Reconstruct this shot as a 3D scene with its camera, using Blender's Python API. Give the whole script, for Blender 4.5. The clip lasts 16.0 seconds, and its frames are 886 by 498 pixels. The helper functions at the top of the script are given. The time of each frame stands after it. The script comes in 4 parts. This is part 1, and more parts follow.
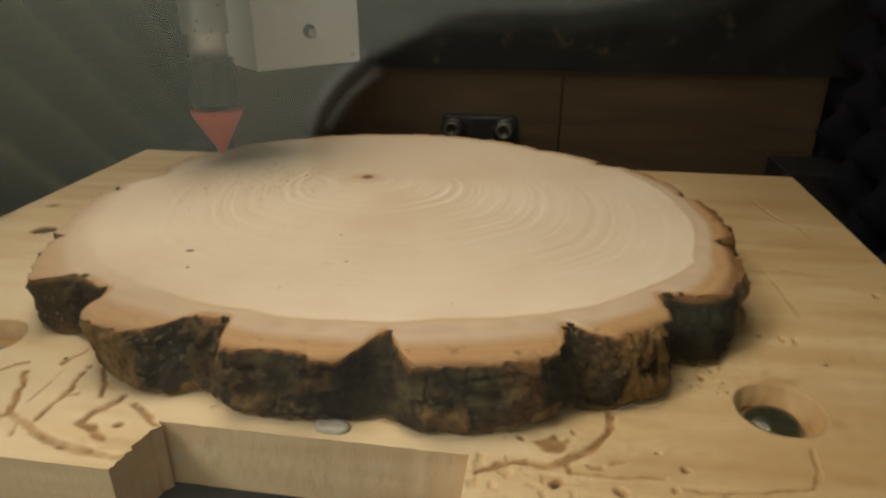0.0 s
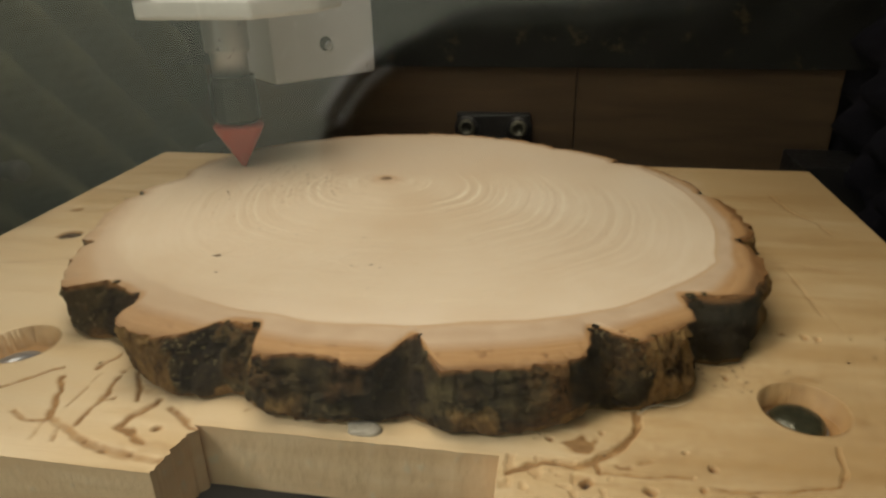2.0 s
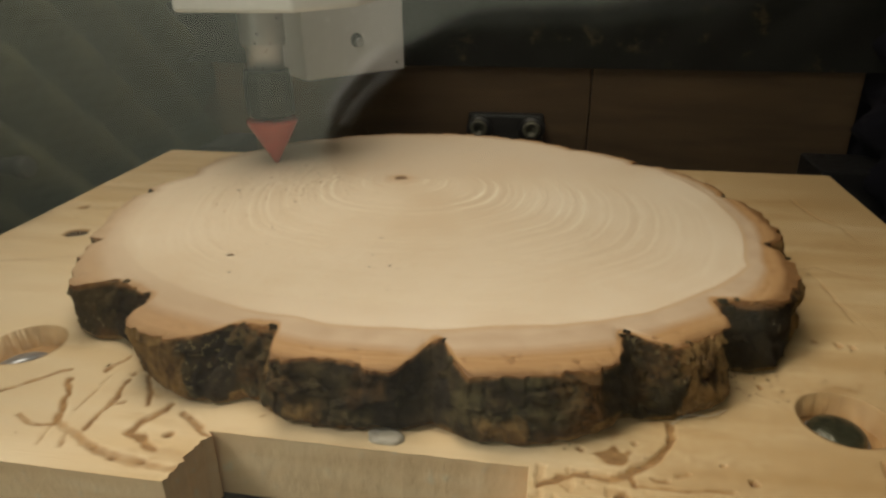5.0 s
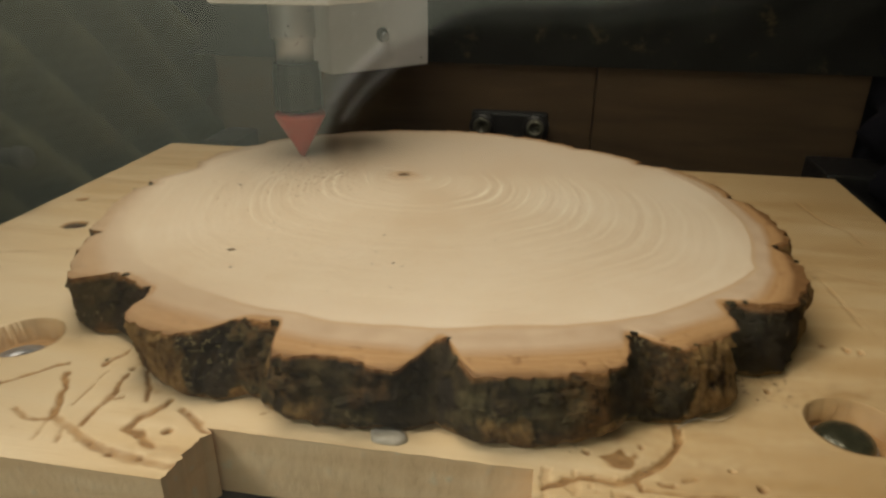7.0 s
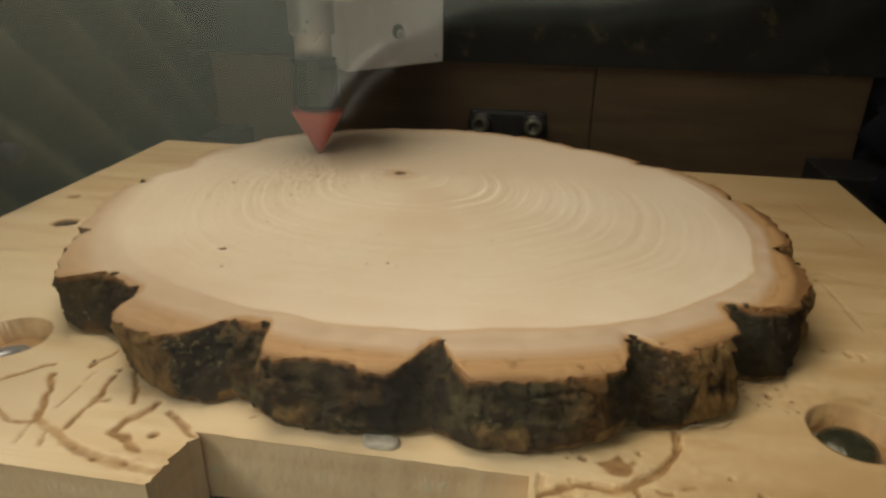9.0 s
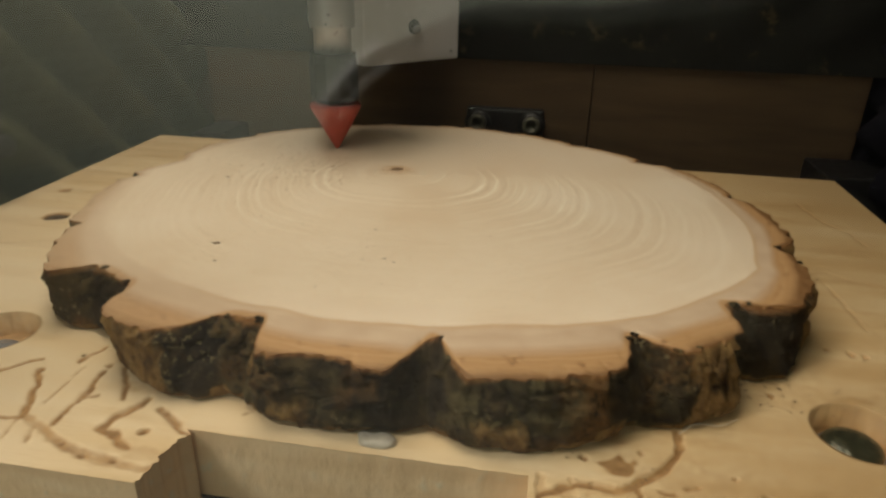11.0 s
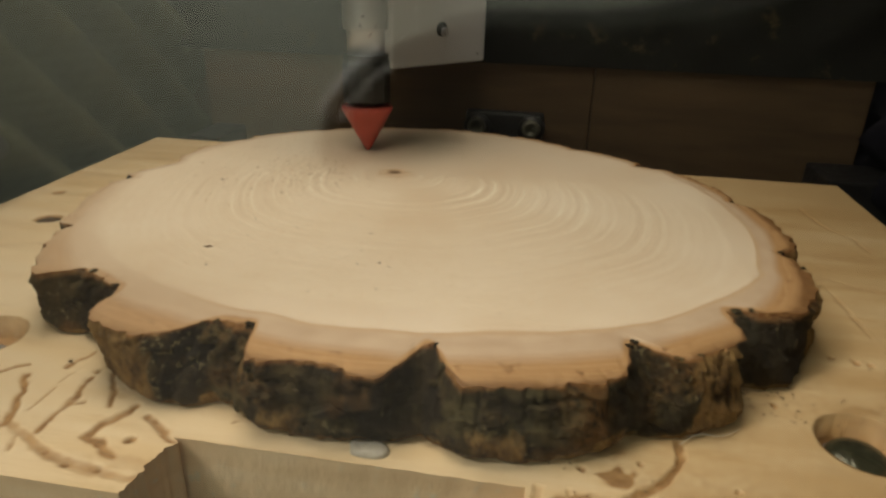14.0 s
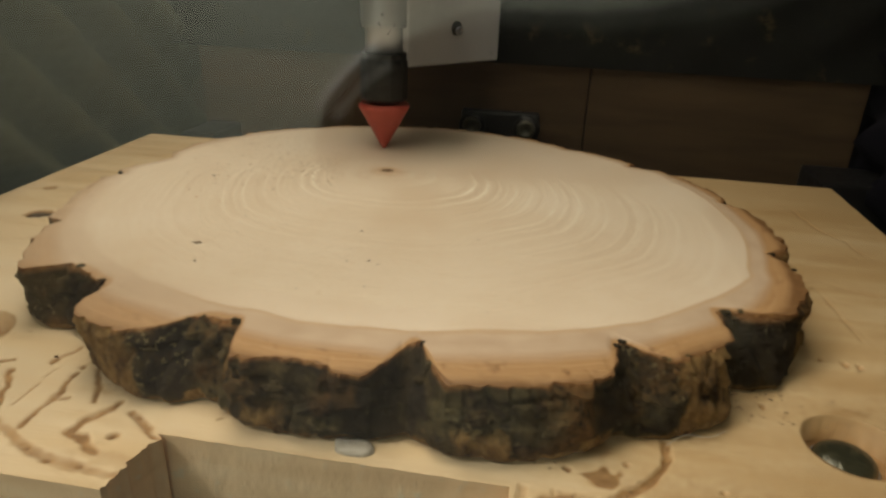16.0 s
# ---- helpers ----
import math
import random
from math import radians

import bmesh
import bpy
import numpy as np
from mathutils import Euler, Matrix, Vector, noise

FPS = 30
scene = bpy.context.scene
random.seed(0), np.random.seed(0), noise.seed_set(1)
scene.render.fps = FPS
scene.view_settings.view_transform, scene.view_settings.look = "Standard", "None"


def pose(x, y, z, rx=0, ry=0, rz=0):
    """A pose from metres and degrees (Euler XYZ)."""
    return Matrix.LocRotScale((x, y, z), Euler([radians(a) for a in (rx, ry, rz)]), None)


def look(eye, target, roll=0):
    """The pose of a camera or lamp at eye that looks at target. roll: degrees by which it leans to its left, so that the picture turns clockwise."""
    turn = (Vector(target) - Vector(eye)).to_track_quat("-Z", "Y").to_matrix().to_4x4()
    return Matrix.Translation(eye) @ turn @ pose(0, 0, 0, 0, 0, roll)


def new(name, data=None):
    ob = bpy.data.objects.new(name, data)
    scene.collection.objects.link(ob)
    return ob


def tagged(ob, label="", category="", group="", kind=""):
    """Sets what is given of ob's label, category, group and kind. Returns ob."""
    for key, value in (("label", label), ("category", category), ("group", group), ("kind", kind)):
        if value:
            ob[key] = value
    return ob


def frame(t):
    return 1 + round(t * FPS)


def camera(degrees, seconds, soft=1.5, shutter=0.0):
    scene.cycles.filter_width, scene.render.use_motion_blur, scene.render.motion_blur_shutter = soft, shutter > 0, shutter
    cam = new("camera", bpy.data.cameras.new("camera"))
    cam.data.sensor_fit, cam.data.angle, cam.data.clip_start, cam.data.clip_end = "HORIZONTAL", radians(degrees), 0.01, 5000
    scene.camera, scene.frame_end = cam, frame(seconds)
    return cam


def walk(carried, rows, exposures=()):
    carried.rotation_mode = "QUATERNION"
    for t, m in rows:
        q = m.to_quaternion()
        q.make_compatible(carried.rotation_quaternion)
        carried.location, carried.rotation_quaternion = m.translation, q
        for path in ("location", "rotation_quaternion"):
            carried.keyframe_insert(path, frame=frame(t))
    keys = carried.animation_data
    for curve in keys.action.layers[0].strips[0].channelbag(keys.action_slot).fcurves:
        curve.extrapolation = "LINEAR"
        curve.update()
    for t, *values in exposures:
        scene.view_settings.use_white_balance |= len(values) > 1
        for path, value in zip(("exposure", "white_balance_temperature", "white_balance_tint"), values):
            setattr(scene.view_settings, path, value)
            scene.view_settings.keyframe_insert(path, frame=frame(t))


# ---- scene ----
cam = camera(67.8, 16.0, soft=2.5)
PATH = [
    (0, (0.013, -0.023, 0.976), (-0.284, 1.783, 0.169), -0.2),
    (0.5, (0.002, -0.033, 0.972), (-0.295, 1.78, 0.18), -0.2),
    (1, (0.0, -0.029, 0.963), (-0.299, 1.775, 0.153), 0.3),
    (1.5, (-0.047, -0.023, 0.983), (-0.341, 1.774, 0.155), -0.5),
    (2, (-0.028, -0.043, 1.013), (-0.349, 1.75, 0.187), -1.2),
    (2.5, (-0.026, -0.02, 1.014), (-0.363, 1.772, 0.194), -1.7),
    (3, (-0.017, 0.006, 1.003), (-0.355, 1.802, 0.19), -1.2),
    (3.5, (-0.029, -0.033, 1.017), (-0.368, 1.765, 0.209), -1.4),
    (4, (-0.057, -0.023, 1.003), (-0.388, 1.773, 0.189), -1.2),
    (6.5, (-0.119, 0.018, 0.975), (-0.436, 1.814, 0.155), 0.1),
    (7, (-0.12, 0.02, 0.971), (-0.434, 1.816, 0.149), 0.3),
    (7.5, (-0.116, 0.03, 0.966), (-0.429, 1.827, 0.147), 0.4),
    (8, (-0.12, 0.043, 0.965), (-0.429, 1.842, 0.146), 0.6),
    (8.5, (-0.117, 0.049, 0.963), (-0.426, 1.846, 0.142), 0.6),
    (9, (-0.119, 0.054, 0.958), (-0.427, 1.851, 0.135), 0.7),
    (11.5, (-0.132, 0.08, 0.931), (-0.424, 1.881, 0.11), 1.4),
    (12, (-0.126, 0.085, 0.931), (-0.423, 1.884, 0.108), 1.4),
    (12.5, (-0.131, 0.087, 0.925), (-0.426, 1.888, 0.108), 1.4),
    (13, (-0.129, 0.093, 0.925), (-0.422, 1.895, 0.109), 1.4),
    (13.5, (-0.128, 0.098, 0.924), (-0.421, 1.901, 0.109), 1.5),
    (14, (-0.125, 0.108, 0.919), (-0.42, 1.913, 0.11), 1.5),
    (14.5, (-0.126, 0.114, 0.917), (-0.416, 1.919, 0.107), 1.6),
    (15, (-0.127, 0.119, 0.915), (-0.411, 1.925, 0.103), 1.6),
    (15.5, (-0.118, 0.114, 0.915), (-0.41, 1.919, 0.103), 1.5),
    (16, (-0.104, 0.116, 0.912), (-0.393, 1.922, 0.104), 2.1),
]
walk(cam, [(t, look(Vector(eye) * 0.1, Vector(target) * 0.1, roll)) for t, eye, target, roll in PATH])

# ---- world and light ----
world = bpy.data.worlds.new("world")
scene.world = world
world.use_nodes = True
world.node_tree.nodes["Background"].inputs[0].default_value = (0.9, 0.95, 1.0, 1)
world.node_tree.nodes["Background"].inputs[1].default_value = 0.02
scene.view_settings.exposure = 0.0


def area_lamp(name, eye, target, sx, sy, power, colour, spread=180):
    data = bpy.data.lights.new(name, "AREA")
    data.shape, data.size, data.size_y, data.energy, data.color, data.spread = "RECTANGLE", sx, sy, power, colour, radians(spread)
    ob = new(name, data)
    ob.matrix_world = look(eye, target)
    return ob


area_lamp("work_lamp_light", (-0.126, 0.195, 0.350), (-0.110, 0.200, 0.0), 0.235, 0.28, 0.645, (1.0, 0.88, 0.675), 130)
area_lamp("room_lamp_light", (-0.95, -0.35, 1.0), (-0.5, -1.5, 0.40), 0.4, 0.4, 32.0, (1.0, 0.96, 0.84))


# ---- materials ----
def material(name, rough=0.6, metal=0.0, spec=0.5):
    m = bpy.data.materials.new(name)
    m.use_nodes = True
    b = m.node_tree.nodes["Principled BSDF"]
    b.inputs["Roughness"].default_value = rough
    b.inputs["Metallic"].default_value = metal
    b.inputs["Specular IOR Level"].default_value = spec
    return m, m.node_tree, b


def node(tree, kind, **values):
    n = tree.nodes.new(kind)
    for k, v in values.items():
        n.inputs[k].default_value = v
    return n


def place(tree, scale=(1, 1, 1)):
    tc = tree.nodes.new("ShaderNodeTexCoord")
    mp = node(tree, "ShaderNodeMapping", Scale=scale)
    tree.links.new(tc.outputs["Object"], mp.inputs[0])
    return mp.outputs[0]


def noise_out(tree, vec, scale, detail=4.0, rough=0.55, distortion=0.0):
    n = node(tree, "ShaderNodeTexNoise", Scale=scale, Detail=detail, Roughness=rough, Distortion=distortion)
    tree.links.new(vec, n.inputs["Vector"])
    return n.outputs["Fac"]


def ramp(tree, fac, *stops):
    r = tree.nodes.new("ShaderNodeValToRGB")
    e = r.color_ramp.elements
    while len(e) < len(stops):
        e.new(0.5)
    for el, (p, c) in zip(e, stops):
        el.position, el.color = p, (*c, 1)
    tree.links.new(fac, r.inputs[0])
    return r.outputs[0]


def grey(tree, fac, lo, hi):
    m = node(tree, "ShaderNodeMapRange")
    m.inputs["From Min"].default_value, m.inputs["From Max"].default_value = lo, hi
    tree.links.new(fac, m.inputs[0])
    return m.outputs[0]


def mix(tree, fac, a, b, blend="MIX"):
    m = tree.nodes.new("ShaderNodeMix")
    m.data_type, m.blend_type = "RGBA", blend
    for i, v in ((0, fac), (6, a), (7, b)):
        if isinstance(v, (int, float)):
            m.inputs[i].default_value = v
        elif isinstance(v, tuple):
            m.inputs[i].default_value = (*v, 1)
        else:
            tree.links.new(v, m.inputs[i])
    return m.outputs[2]


def attribute(tree, name):
    a = tree.nodes.new("ShaderNodeAttribute")
    a.attribute_name = name
    return a.outputs["Fac"]


def bump(tree, b, height, strength, distance):
    n = node(tree, "ShaderNodeBump", Strength=strength, Distance=distance)
    tree.links.new(height, n.inputs["Height"])
    tree.links.new(n.outputs[0], b.inputs["Normal"])


def plain(name, colour, rough=0.5, metal=0.0, vary=0.25, scale=60.0, relief=0.0003, spec=0.5):
    """A paint, metal or plastic with slight wear at two scales."""
    m, t, b = material(name, rough, metal, spec)
    v = place(t)
    big, fine = noise_out(t, v, scale * 0.3, 3), noise_out(t, v, scale * 5, 5)
    dark = tuple(c * (1 - vary) for c in colour)
    c1 = mix(t, grey(t, big, 0.35, 0.65), dark, colour)
    c2 = mix(t, grey(t, fine, 0.55, 0.75), c1, tuple(min(1, c * (1 + vary)) for c in colour))
    t.links.new(c2, b.inputs["Base Color"])
    r = grey(t, fine, 0.3, 0.7)
    rr = node(t, "ShaderNodeMapRange")
    rr.inputs["To Min"].default_value, rr.inputs["To Max"].default_value = max(0.05, rough - 0.1), min(1, rough + 0.12)
    t.links.new(r, rr.inputs[0])
    t.links.new(rr.outputs[0], b.inputs["Roughness"])
    if relief:
        bump(t, b, fine, 0.5, relief)
    return m


def slice_wood():
    m, t, b = material("sanded_slice_wood", 0.62, 0, 0.3)
    v = place(t)
    ring, rim = attribute(t, "ring"), attribute(t, "rim")
    n1 = t.nodes.new("ShaderNodeTexNoise")
    n1.noise_dimensions = "1D"
    n1.inputs["Scale"].default_value, n1.inputs["Detail"].default_value = 0.52, 4.0
    wob = noise_out(t, v, 18, 3)
    add = t.nodes.new("ShaderNodeMath")
    add.operation = "MULTIPLY_ADD"
    t.links.new(wob, add.inputs[0])
    add.inputs[1].default_value = 2.2
    t.links.new(ring, add.inputs[2])
    t.links.new(add.outputs[0], n1.inputs["W"])
    rings = n1.outputs["Fac"]
    patch = noise_out(t, v, 22, 3)
    fibre = noise_out(t, v, 900, 3)
    base = ramp(t, patch, (0.3, (0.655, 0.51, 0.365)), (0.5, (0.715, 0.585, 0.445)), (0.7, (0.75, 0.63, 0.50)))
    fade = t.nodes.new("ShaderNodeMath")
    fade.operation = "MULTIPLY"
    worn = t.nodes.new("ShaderNodeMath")
    worn.operation = "MULTIPLY"
    t.links.new(attribute(t, "clear"), worn.inputs[0])
    t.links.new(grey(t, noise_out(t, v, 70, 3), 0.22, 0.55), worn.inputs[1])
    t.links.new(worn.outputs[0], fade.inputs[0])
    t.links.new(grey(t, ring, 92, 40), fade.inputs[1])
    clear = fade.outputs[0]
    for lo, hi, tint in ((0.5, 0.74, (0.84, 0.755, 0.62)), (0.46, 0.08, (0.54, 0.40, 0.265))):
        both = t.nodes.new("ShaderNodeMath")
        both.operation = "MULTIPLY"
        t.links.new(grey(t, rings, lo, hi), both.inputs[0])
        t.links.new(clear, both.inputs[1])
        base = mix(t, both.outputs[0], base, tint)
    base = mix(t, grey(t, fibre, 0.56, 0.85), base, (0.55, 0.40, 0.24))
    base = mix(t, grey(t, ring, 7.0, 1.5), base, (0.56, 0.37, 0.22))
    base = mix(t, grey(t, ring, 2.5, 1.9), base, (0.19, 0.115, 0.065))
    # the pinkish outer sapwood, with a wavy but crisp inner border
    edge = t.nodes.new("ShaderNodeMath")
    edge.operation = "MULTIPLY_ADD"
    t.links.new(noise_out(t, v, 60, 4), edge.inputs[0])
    edge.inputs[1].default_value = 2.0
    t.links.new(rim, edge.inputs[2])
    outer = ramp(t, noise_out(t, v, 120, 5), (0.3, (0.50, 0.36, 0.245)), (0.7, (0.60, 0.455, 0.325)))
    outer = mix(t, grey(t, rings, 0.54, 1.3), outer, (0.42, 0.27, 0.16))
    haze = t.nodes.new("ShaderNodeMix")
    haze.clamp_factor = True
    t.links.new(attribute(t, "faded"), haze.inputs[0])
    t.links.new(grey(t, edge.outputs[0], 10.6, 11.1), haze.inputs[2])
    t.links.new(grey(t, edge.outputs[0], 8.5, 17.0), haze.inputs[3])
    base = mix(t, haze.outputs[0], base, outer)
    # the orange inner bark at the very edge
    n2 = t.nodes.new("ShaderNodeTexNoise")
    n2.noise_dimensions = "1D"
    n2.inputs["Scale"].default_value, n2.inputs["Detail"].default_value = 1.1, 4.0
    lay = t.nodes.new("ShaderNodeMath")
    lay.operation = "MULTIPLY_ADD"
    t.links.new(noise_out(t, v, 90, 4), lay.inputs[0])
    lay.inputs[1].default_value = 2.5
    t.links.new(rim, lay.inputs[2])
    t.links.new(lay.outputs[0], n2.inputs["W"])
    bast = ramp(t, n2.outputs["Fac"], (0.3, (0.37, 0.20, 0.085)), (0.5, (0.44, 0.255, 0.115)), (0.7, (0.51, 0.315, 0.155)))
    bast = mix(t, grey(t, noise_out(t, v, 320, 4), 0.6, 0.75), bast, (0.2, 0.095, 0.035))
    warm = t.nodes.new("ShaderNodeMath")
    warm.operation = "MULTIPLY"
    t.links.new(grey(t, edge.outputs[0], 14.4, 16.6), warm.inputs[0])
    t.links.new(grey(t, attribute(t, "faded"), 1.25, 0.1), warm.inputs[1])
    base = mix(t, warm.outputs[0], base, bast)
    dark = t.nodes.new("ShaderNodeMath")
    dark.operation = "MULTIPLY"
    t.links.new(grey(t, edge.outputs[0], 18.2, 19.6), dark.inputs[0])
    t.links.new(grey(t, attribute(t, "faded"), 0.9, 0.1), dark.inputs[1])
    base = mix(t, dark.outputs[0], base, (0.21, 0.105, 0.04))
    # a thin dark seam where the pale wood ends
    seam = t.nodes.new("ShaderNodeMath")
    seam.operation = "MULTIPLY"
    t.links.new(grey(t, edge.outputs[0], 10.5, 10.9), seam.inputs[0])
    t.links.new(grey(t, edge.outputs[0], 11.7, 11.1), seam.inputs[1])
    crisp = t.nodes.new("ShaderNodeMath")
    crisp.operation = "MULTIPLY"
    t.links.new(seam.outputs[0], crisp.inputs[0])
    t.links.new(grey(t, attribute(t, "faded"), 0.5, 0.0), crisp.inputs[1])
    base = mix(t, crisp.outputs[0], base, (0.55, 0.385, 0.24))
    t.links.new(base, b.inputs["Base Color"])
    bump(t, b, fibre, 0.35, 0.0002)
    return m


def bark_material():
    m, t, b = material("rough_bark", 0.9, 0, 0.25)
    v = place(t)
    a = noise_out(t, place(t, (1, 1, 0.6)), 75, 6, 0.65, 0.4)
    f = noise_out(t, v, 460, 6, 0.7)
    c = ramp(t, a, (0.28, (0.015, 0.010, 0.005)), (0.45, (0.043, 0.028, 0.0115)), (0.56, (0.076, 0.051, 0.020)), (0.70, (0.150, 0.108, 0.047)))
    c = mix(t, grey(t, noise_out(t, place(t, (1, 1, 0.4)), 30, 4, 0.6), 0.53, 0.60), c, (0.014, 0.011, 0.007))
    rust = noise_out(t, place(t, (1, 1, 0.8)), 40, 4, 0.6)
    c = mix(t, grey(t, rust, 0.52, 0.64), c, (0.175, 0.090, 0.031))
    c = mix(t, grey(t, noise_out(t, place(t), 55, 3, 0.5), 0.58, 0.68), c, (0.13, 0.104, 0.048))
    c = mix(t, grey(t, f, 0.49, 0.33), c, (0.014, 0.010, 0.007))
    # pale lichen specks in clusters
    specks = t.nodes.new("ShaderNodeMath")
    specks.operation = "MULTIPLY"
    t.links.new(grey(t, noise_out(t, v, 620, 3, 0.6), 0.56, 0.62), specks.inputs[0])
    t.links.new(grey(t, noise_out(t, v, 62, 3, 0.5), 0.52, 0.64), specks.inputs[1])
    # cracks that run along the rim
    line = t.nodes.new("ShaderNodeMath")
    line.operation = "SUBTRACT"
    t.links.new(noise_out(t, place(t, (1, 1, 3.0)), 48, 3, 0.5, 0.3), line.inputs[0])
    line.inputs[1].default_value = 0.5
    flat = t.nodes.new("ShaderNodeMath")
    flat.operation = "ABSOLUTE"
    t.links.new(line.outputs[0], flat.inputs[0])
    crack = grey(t, flat.outputs[0], 0.013, -0.003)
    half = t.nodes.new("ShaderNodeMath")
    half.operation = "MULTIPLY"
    t.links.new(crack, half.inputs[0])
    t.links.new(grey(t, noise_out(t, v, 45, 2), 0.5, 0.62), half.inputs[1])
    crack = half.outputs[0]
    c = mix(t, crack, c, (0.008, 0.006, 0.004))
    # grey-green weathered plates, and black patches that also paint the clefts' shade
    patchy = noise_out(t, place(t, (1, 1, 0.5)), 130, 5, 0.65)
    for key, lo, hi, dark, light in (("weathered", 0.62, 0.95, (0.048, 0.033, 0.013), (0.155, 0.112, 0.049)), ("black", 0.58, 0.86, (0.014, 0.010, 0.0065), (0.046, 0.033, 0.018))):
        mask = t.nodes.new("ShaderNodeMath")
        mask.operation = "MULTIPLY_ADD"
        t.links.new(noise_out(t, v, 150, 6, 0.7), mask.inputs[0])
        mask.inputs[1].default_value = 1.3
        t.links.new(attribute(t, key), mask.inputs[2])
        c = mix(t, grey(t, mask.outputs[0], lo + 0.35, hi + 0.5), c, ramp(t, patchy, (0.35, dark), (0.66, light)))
    c = mix(t, specks.outputs[0], c, (0.22, 0.175, 0.09))
    bare = ramp(t, noise_out(t, place(t, (1, 1, 0.5)), 190, 5, 0.65), (0.32, (0.040, 0.019, 0.007)), (0.48, (0.215, 0.123, 0.043)), (0.68, (0.38, 0.235, 0.09)))
    ragged = t.nodes.new("ShaderNodeMath")
    ragged.operation = "MULTIPLY_ADD"
    t.links.new(noise_out(t, v, 110, 5, 0.65), ragged.inputs[0])
    ragged.inputs[1].default_value = 1.6
    t.links.new(attribute(t, "bare"), ragged.inputs[2])
    c = mix(t, grey(t, ragged.outputs[0], 1.02, 1.28), c, bare)
    bast = ramp(t, f, (0.35, (0.22, 0.09, 0.03)), (0.65, (0.46, 0.24, 0.09)))
    c = mix(t, attribute(t, "bast"), c, bast)
    t.links.new(c, b.inputs["Base Color"])
    low = t.nodes.new("ShaderNodeMath")
    low.operation = "SUBTRACT"
    t.links.new(f, low.inputs[0])
    t.links.new(crack, low.inputs[1])
    bump(t, b, low.outputs[0], 1.0, 0.0018)
    return m


def board_material():
    m, t, b = material("pine_spoilboard", 0.6, 0, 0.35)
    v = place(t, (1, 9, 9))
    grain = noise_out(t, v, 12, 5, 0.6, 0.6)
    fine = noise_out(t, place(t, (1, 14, 14)), 120, 4)
    blot = noise_out(t, place(t), 9, 4)
    c = ramp(t, grain, (0.3, (0.53, 0.35, 0.165)), (0.5, (0.66, 0.485, 0.275)), (0.7, (0.73, 0.57, 0.355)))
    c = mix(t, grey(t, fine, 0.55, 0.8), c, (0.52, 0.33, 0.16))
    c = mix(t, grey(t, blot, 0.50, 0.72), c, (0.56, 0.37, 0.18))
    # paler wood at one end, yellowed at the other, with the light's falloff in it
    falloff = attribute(t, "tone_falloff")
    c = mix(t, grey(t, falloff, 0.5, -0.35), c, (0.80, 0.68, 0.50))
    c = mix(t, grey(t, falloff, 0.5, 1.7), c, (0.45, 0.285, 0.115))
    spot = noise_out(t, place(t), 170, 3)
    c = mix(t, grey(t, spot, 0.72, 0.78), c, (0.28, 0.15, 0.06))
    torn = t.nodes.new("ShaderNodeMath")
    torn.operation = "MULTIPLY_ADD"
    t.links.new(noise_out(t, place(t), 520, 4, 0.65), torn.inputs[0])
    torn.inputs[1].default_value = 0.9
    t.links.new(attribute(t, "stain_and_shade"), torn.inputs[2])
    # brown of cuts and stains, also standing for shade inside the bores
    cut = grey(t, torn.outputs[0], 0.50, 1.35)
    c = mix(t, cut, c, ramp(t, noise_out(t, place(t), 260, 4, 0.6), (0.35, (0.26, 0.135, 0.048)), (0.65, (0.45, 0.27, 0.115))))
    # dark insides of the pits and hole, put into the colour
    c = mix(t, grey(t, attribute(t, "stain_and_shade"), 1.0, 1.7), c, (0.06, 0.03, 0.012))
    t.links.new(c, b.inputs["Base Color"])
    bump(t, b, fine, 0.4, 0.0003)
    return m


def edge_material():
    m, t, b = material("sawn_pine_edge", 0.75, 0, 0.2)
    g = noise_out(t, place(t, (1, 1, 7)), 30, 5, 0.6, 0.4)
    c = ramp(t, g, (0.3, (0.76, 0.52, 0.305)), (0.55, (0.86, 0.625, 0.39)), (0.75, (0.90, 0.69, 0.46)))
    fleck = noise_out(t, place(t, (1, 1, 0.6)), 420, 3, 0.6)
    c = mix(t, grey(t, fleck, 0.63, 0.70), c, (0.82, 0.70, 0.52))
    c = mix(t, grey(t, fleck, 0.33, 0.24), c, (0.42, 0.27, 0.14))
    t.links.new(c, b.inputs["Base Color"])
    bump(t, b, fleck, 0.7, 0.0005)
    return m


def foam_material(name, colour):
    m, t, b = material(name, 0.95, 0, 0.15)
    v = place(t)
    f = noise_out(t, v, 700, 4, 0.7)
    d = noise_out(t, v, 26, 4)
    c = mix(t, grey(t, f, 0.35, 0.7), tuple(x * 0.65 for x in colour), colour)
    c = mix(t, grey(t, d, 0.6, 0.8), c, tuple(min(0.1, x * 2.2) for x in (colour[0] * 1.2, colour[1], colour[2] * 0.8)))
    # blotches of settled wood dust
    c = mix(t, grey(t, noise_out(t, v, 62, 5, 0.7), 0.60, 0.72), c, tuple(min(0.12, x * k) for x, k in zip(colour, (4.0, 3.2, 1.9))))
    t.links.new(c, b.inputs["Base Color"])
    bump(t, b, f, 0.3, 0.0008)
    return m


def panel_material():
    m, t, b = material("brown_back_panel", 0.7, 0, 0.3)
    g = noise_out(t, place(t, (1, 1, 8)), 14, 5, 0.6, 0.5)
    c = ramp(t, g, (0.3, (0.056, 0.034, 0.017)), (0.7, (0.090, 0.055, 0.029)))
    t.links.new(c, b.inputs["Base Color"])
    bump(t, b, g, 0.3, 0.0006)
    return m


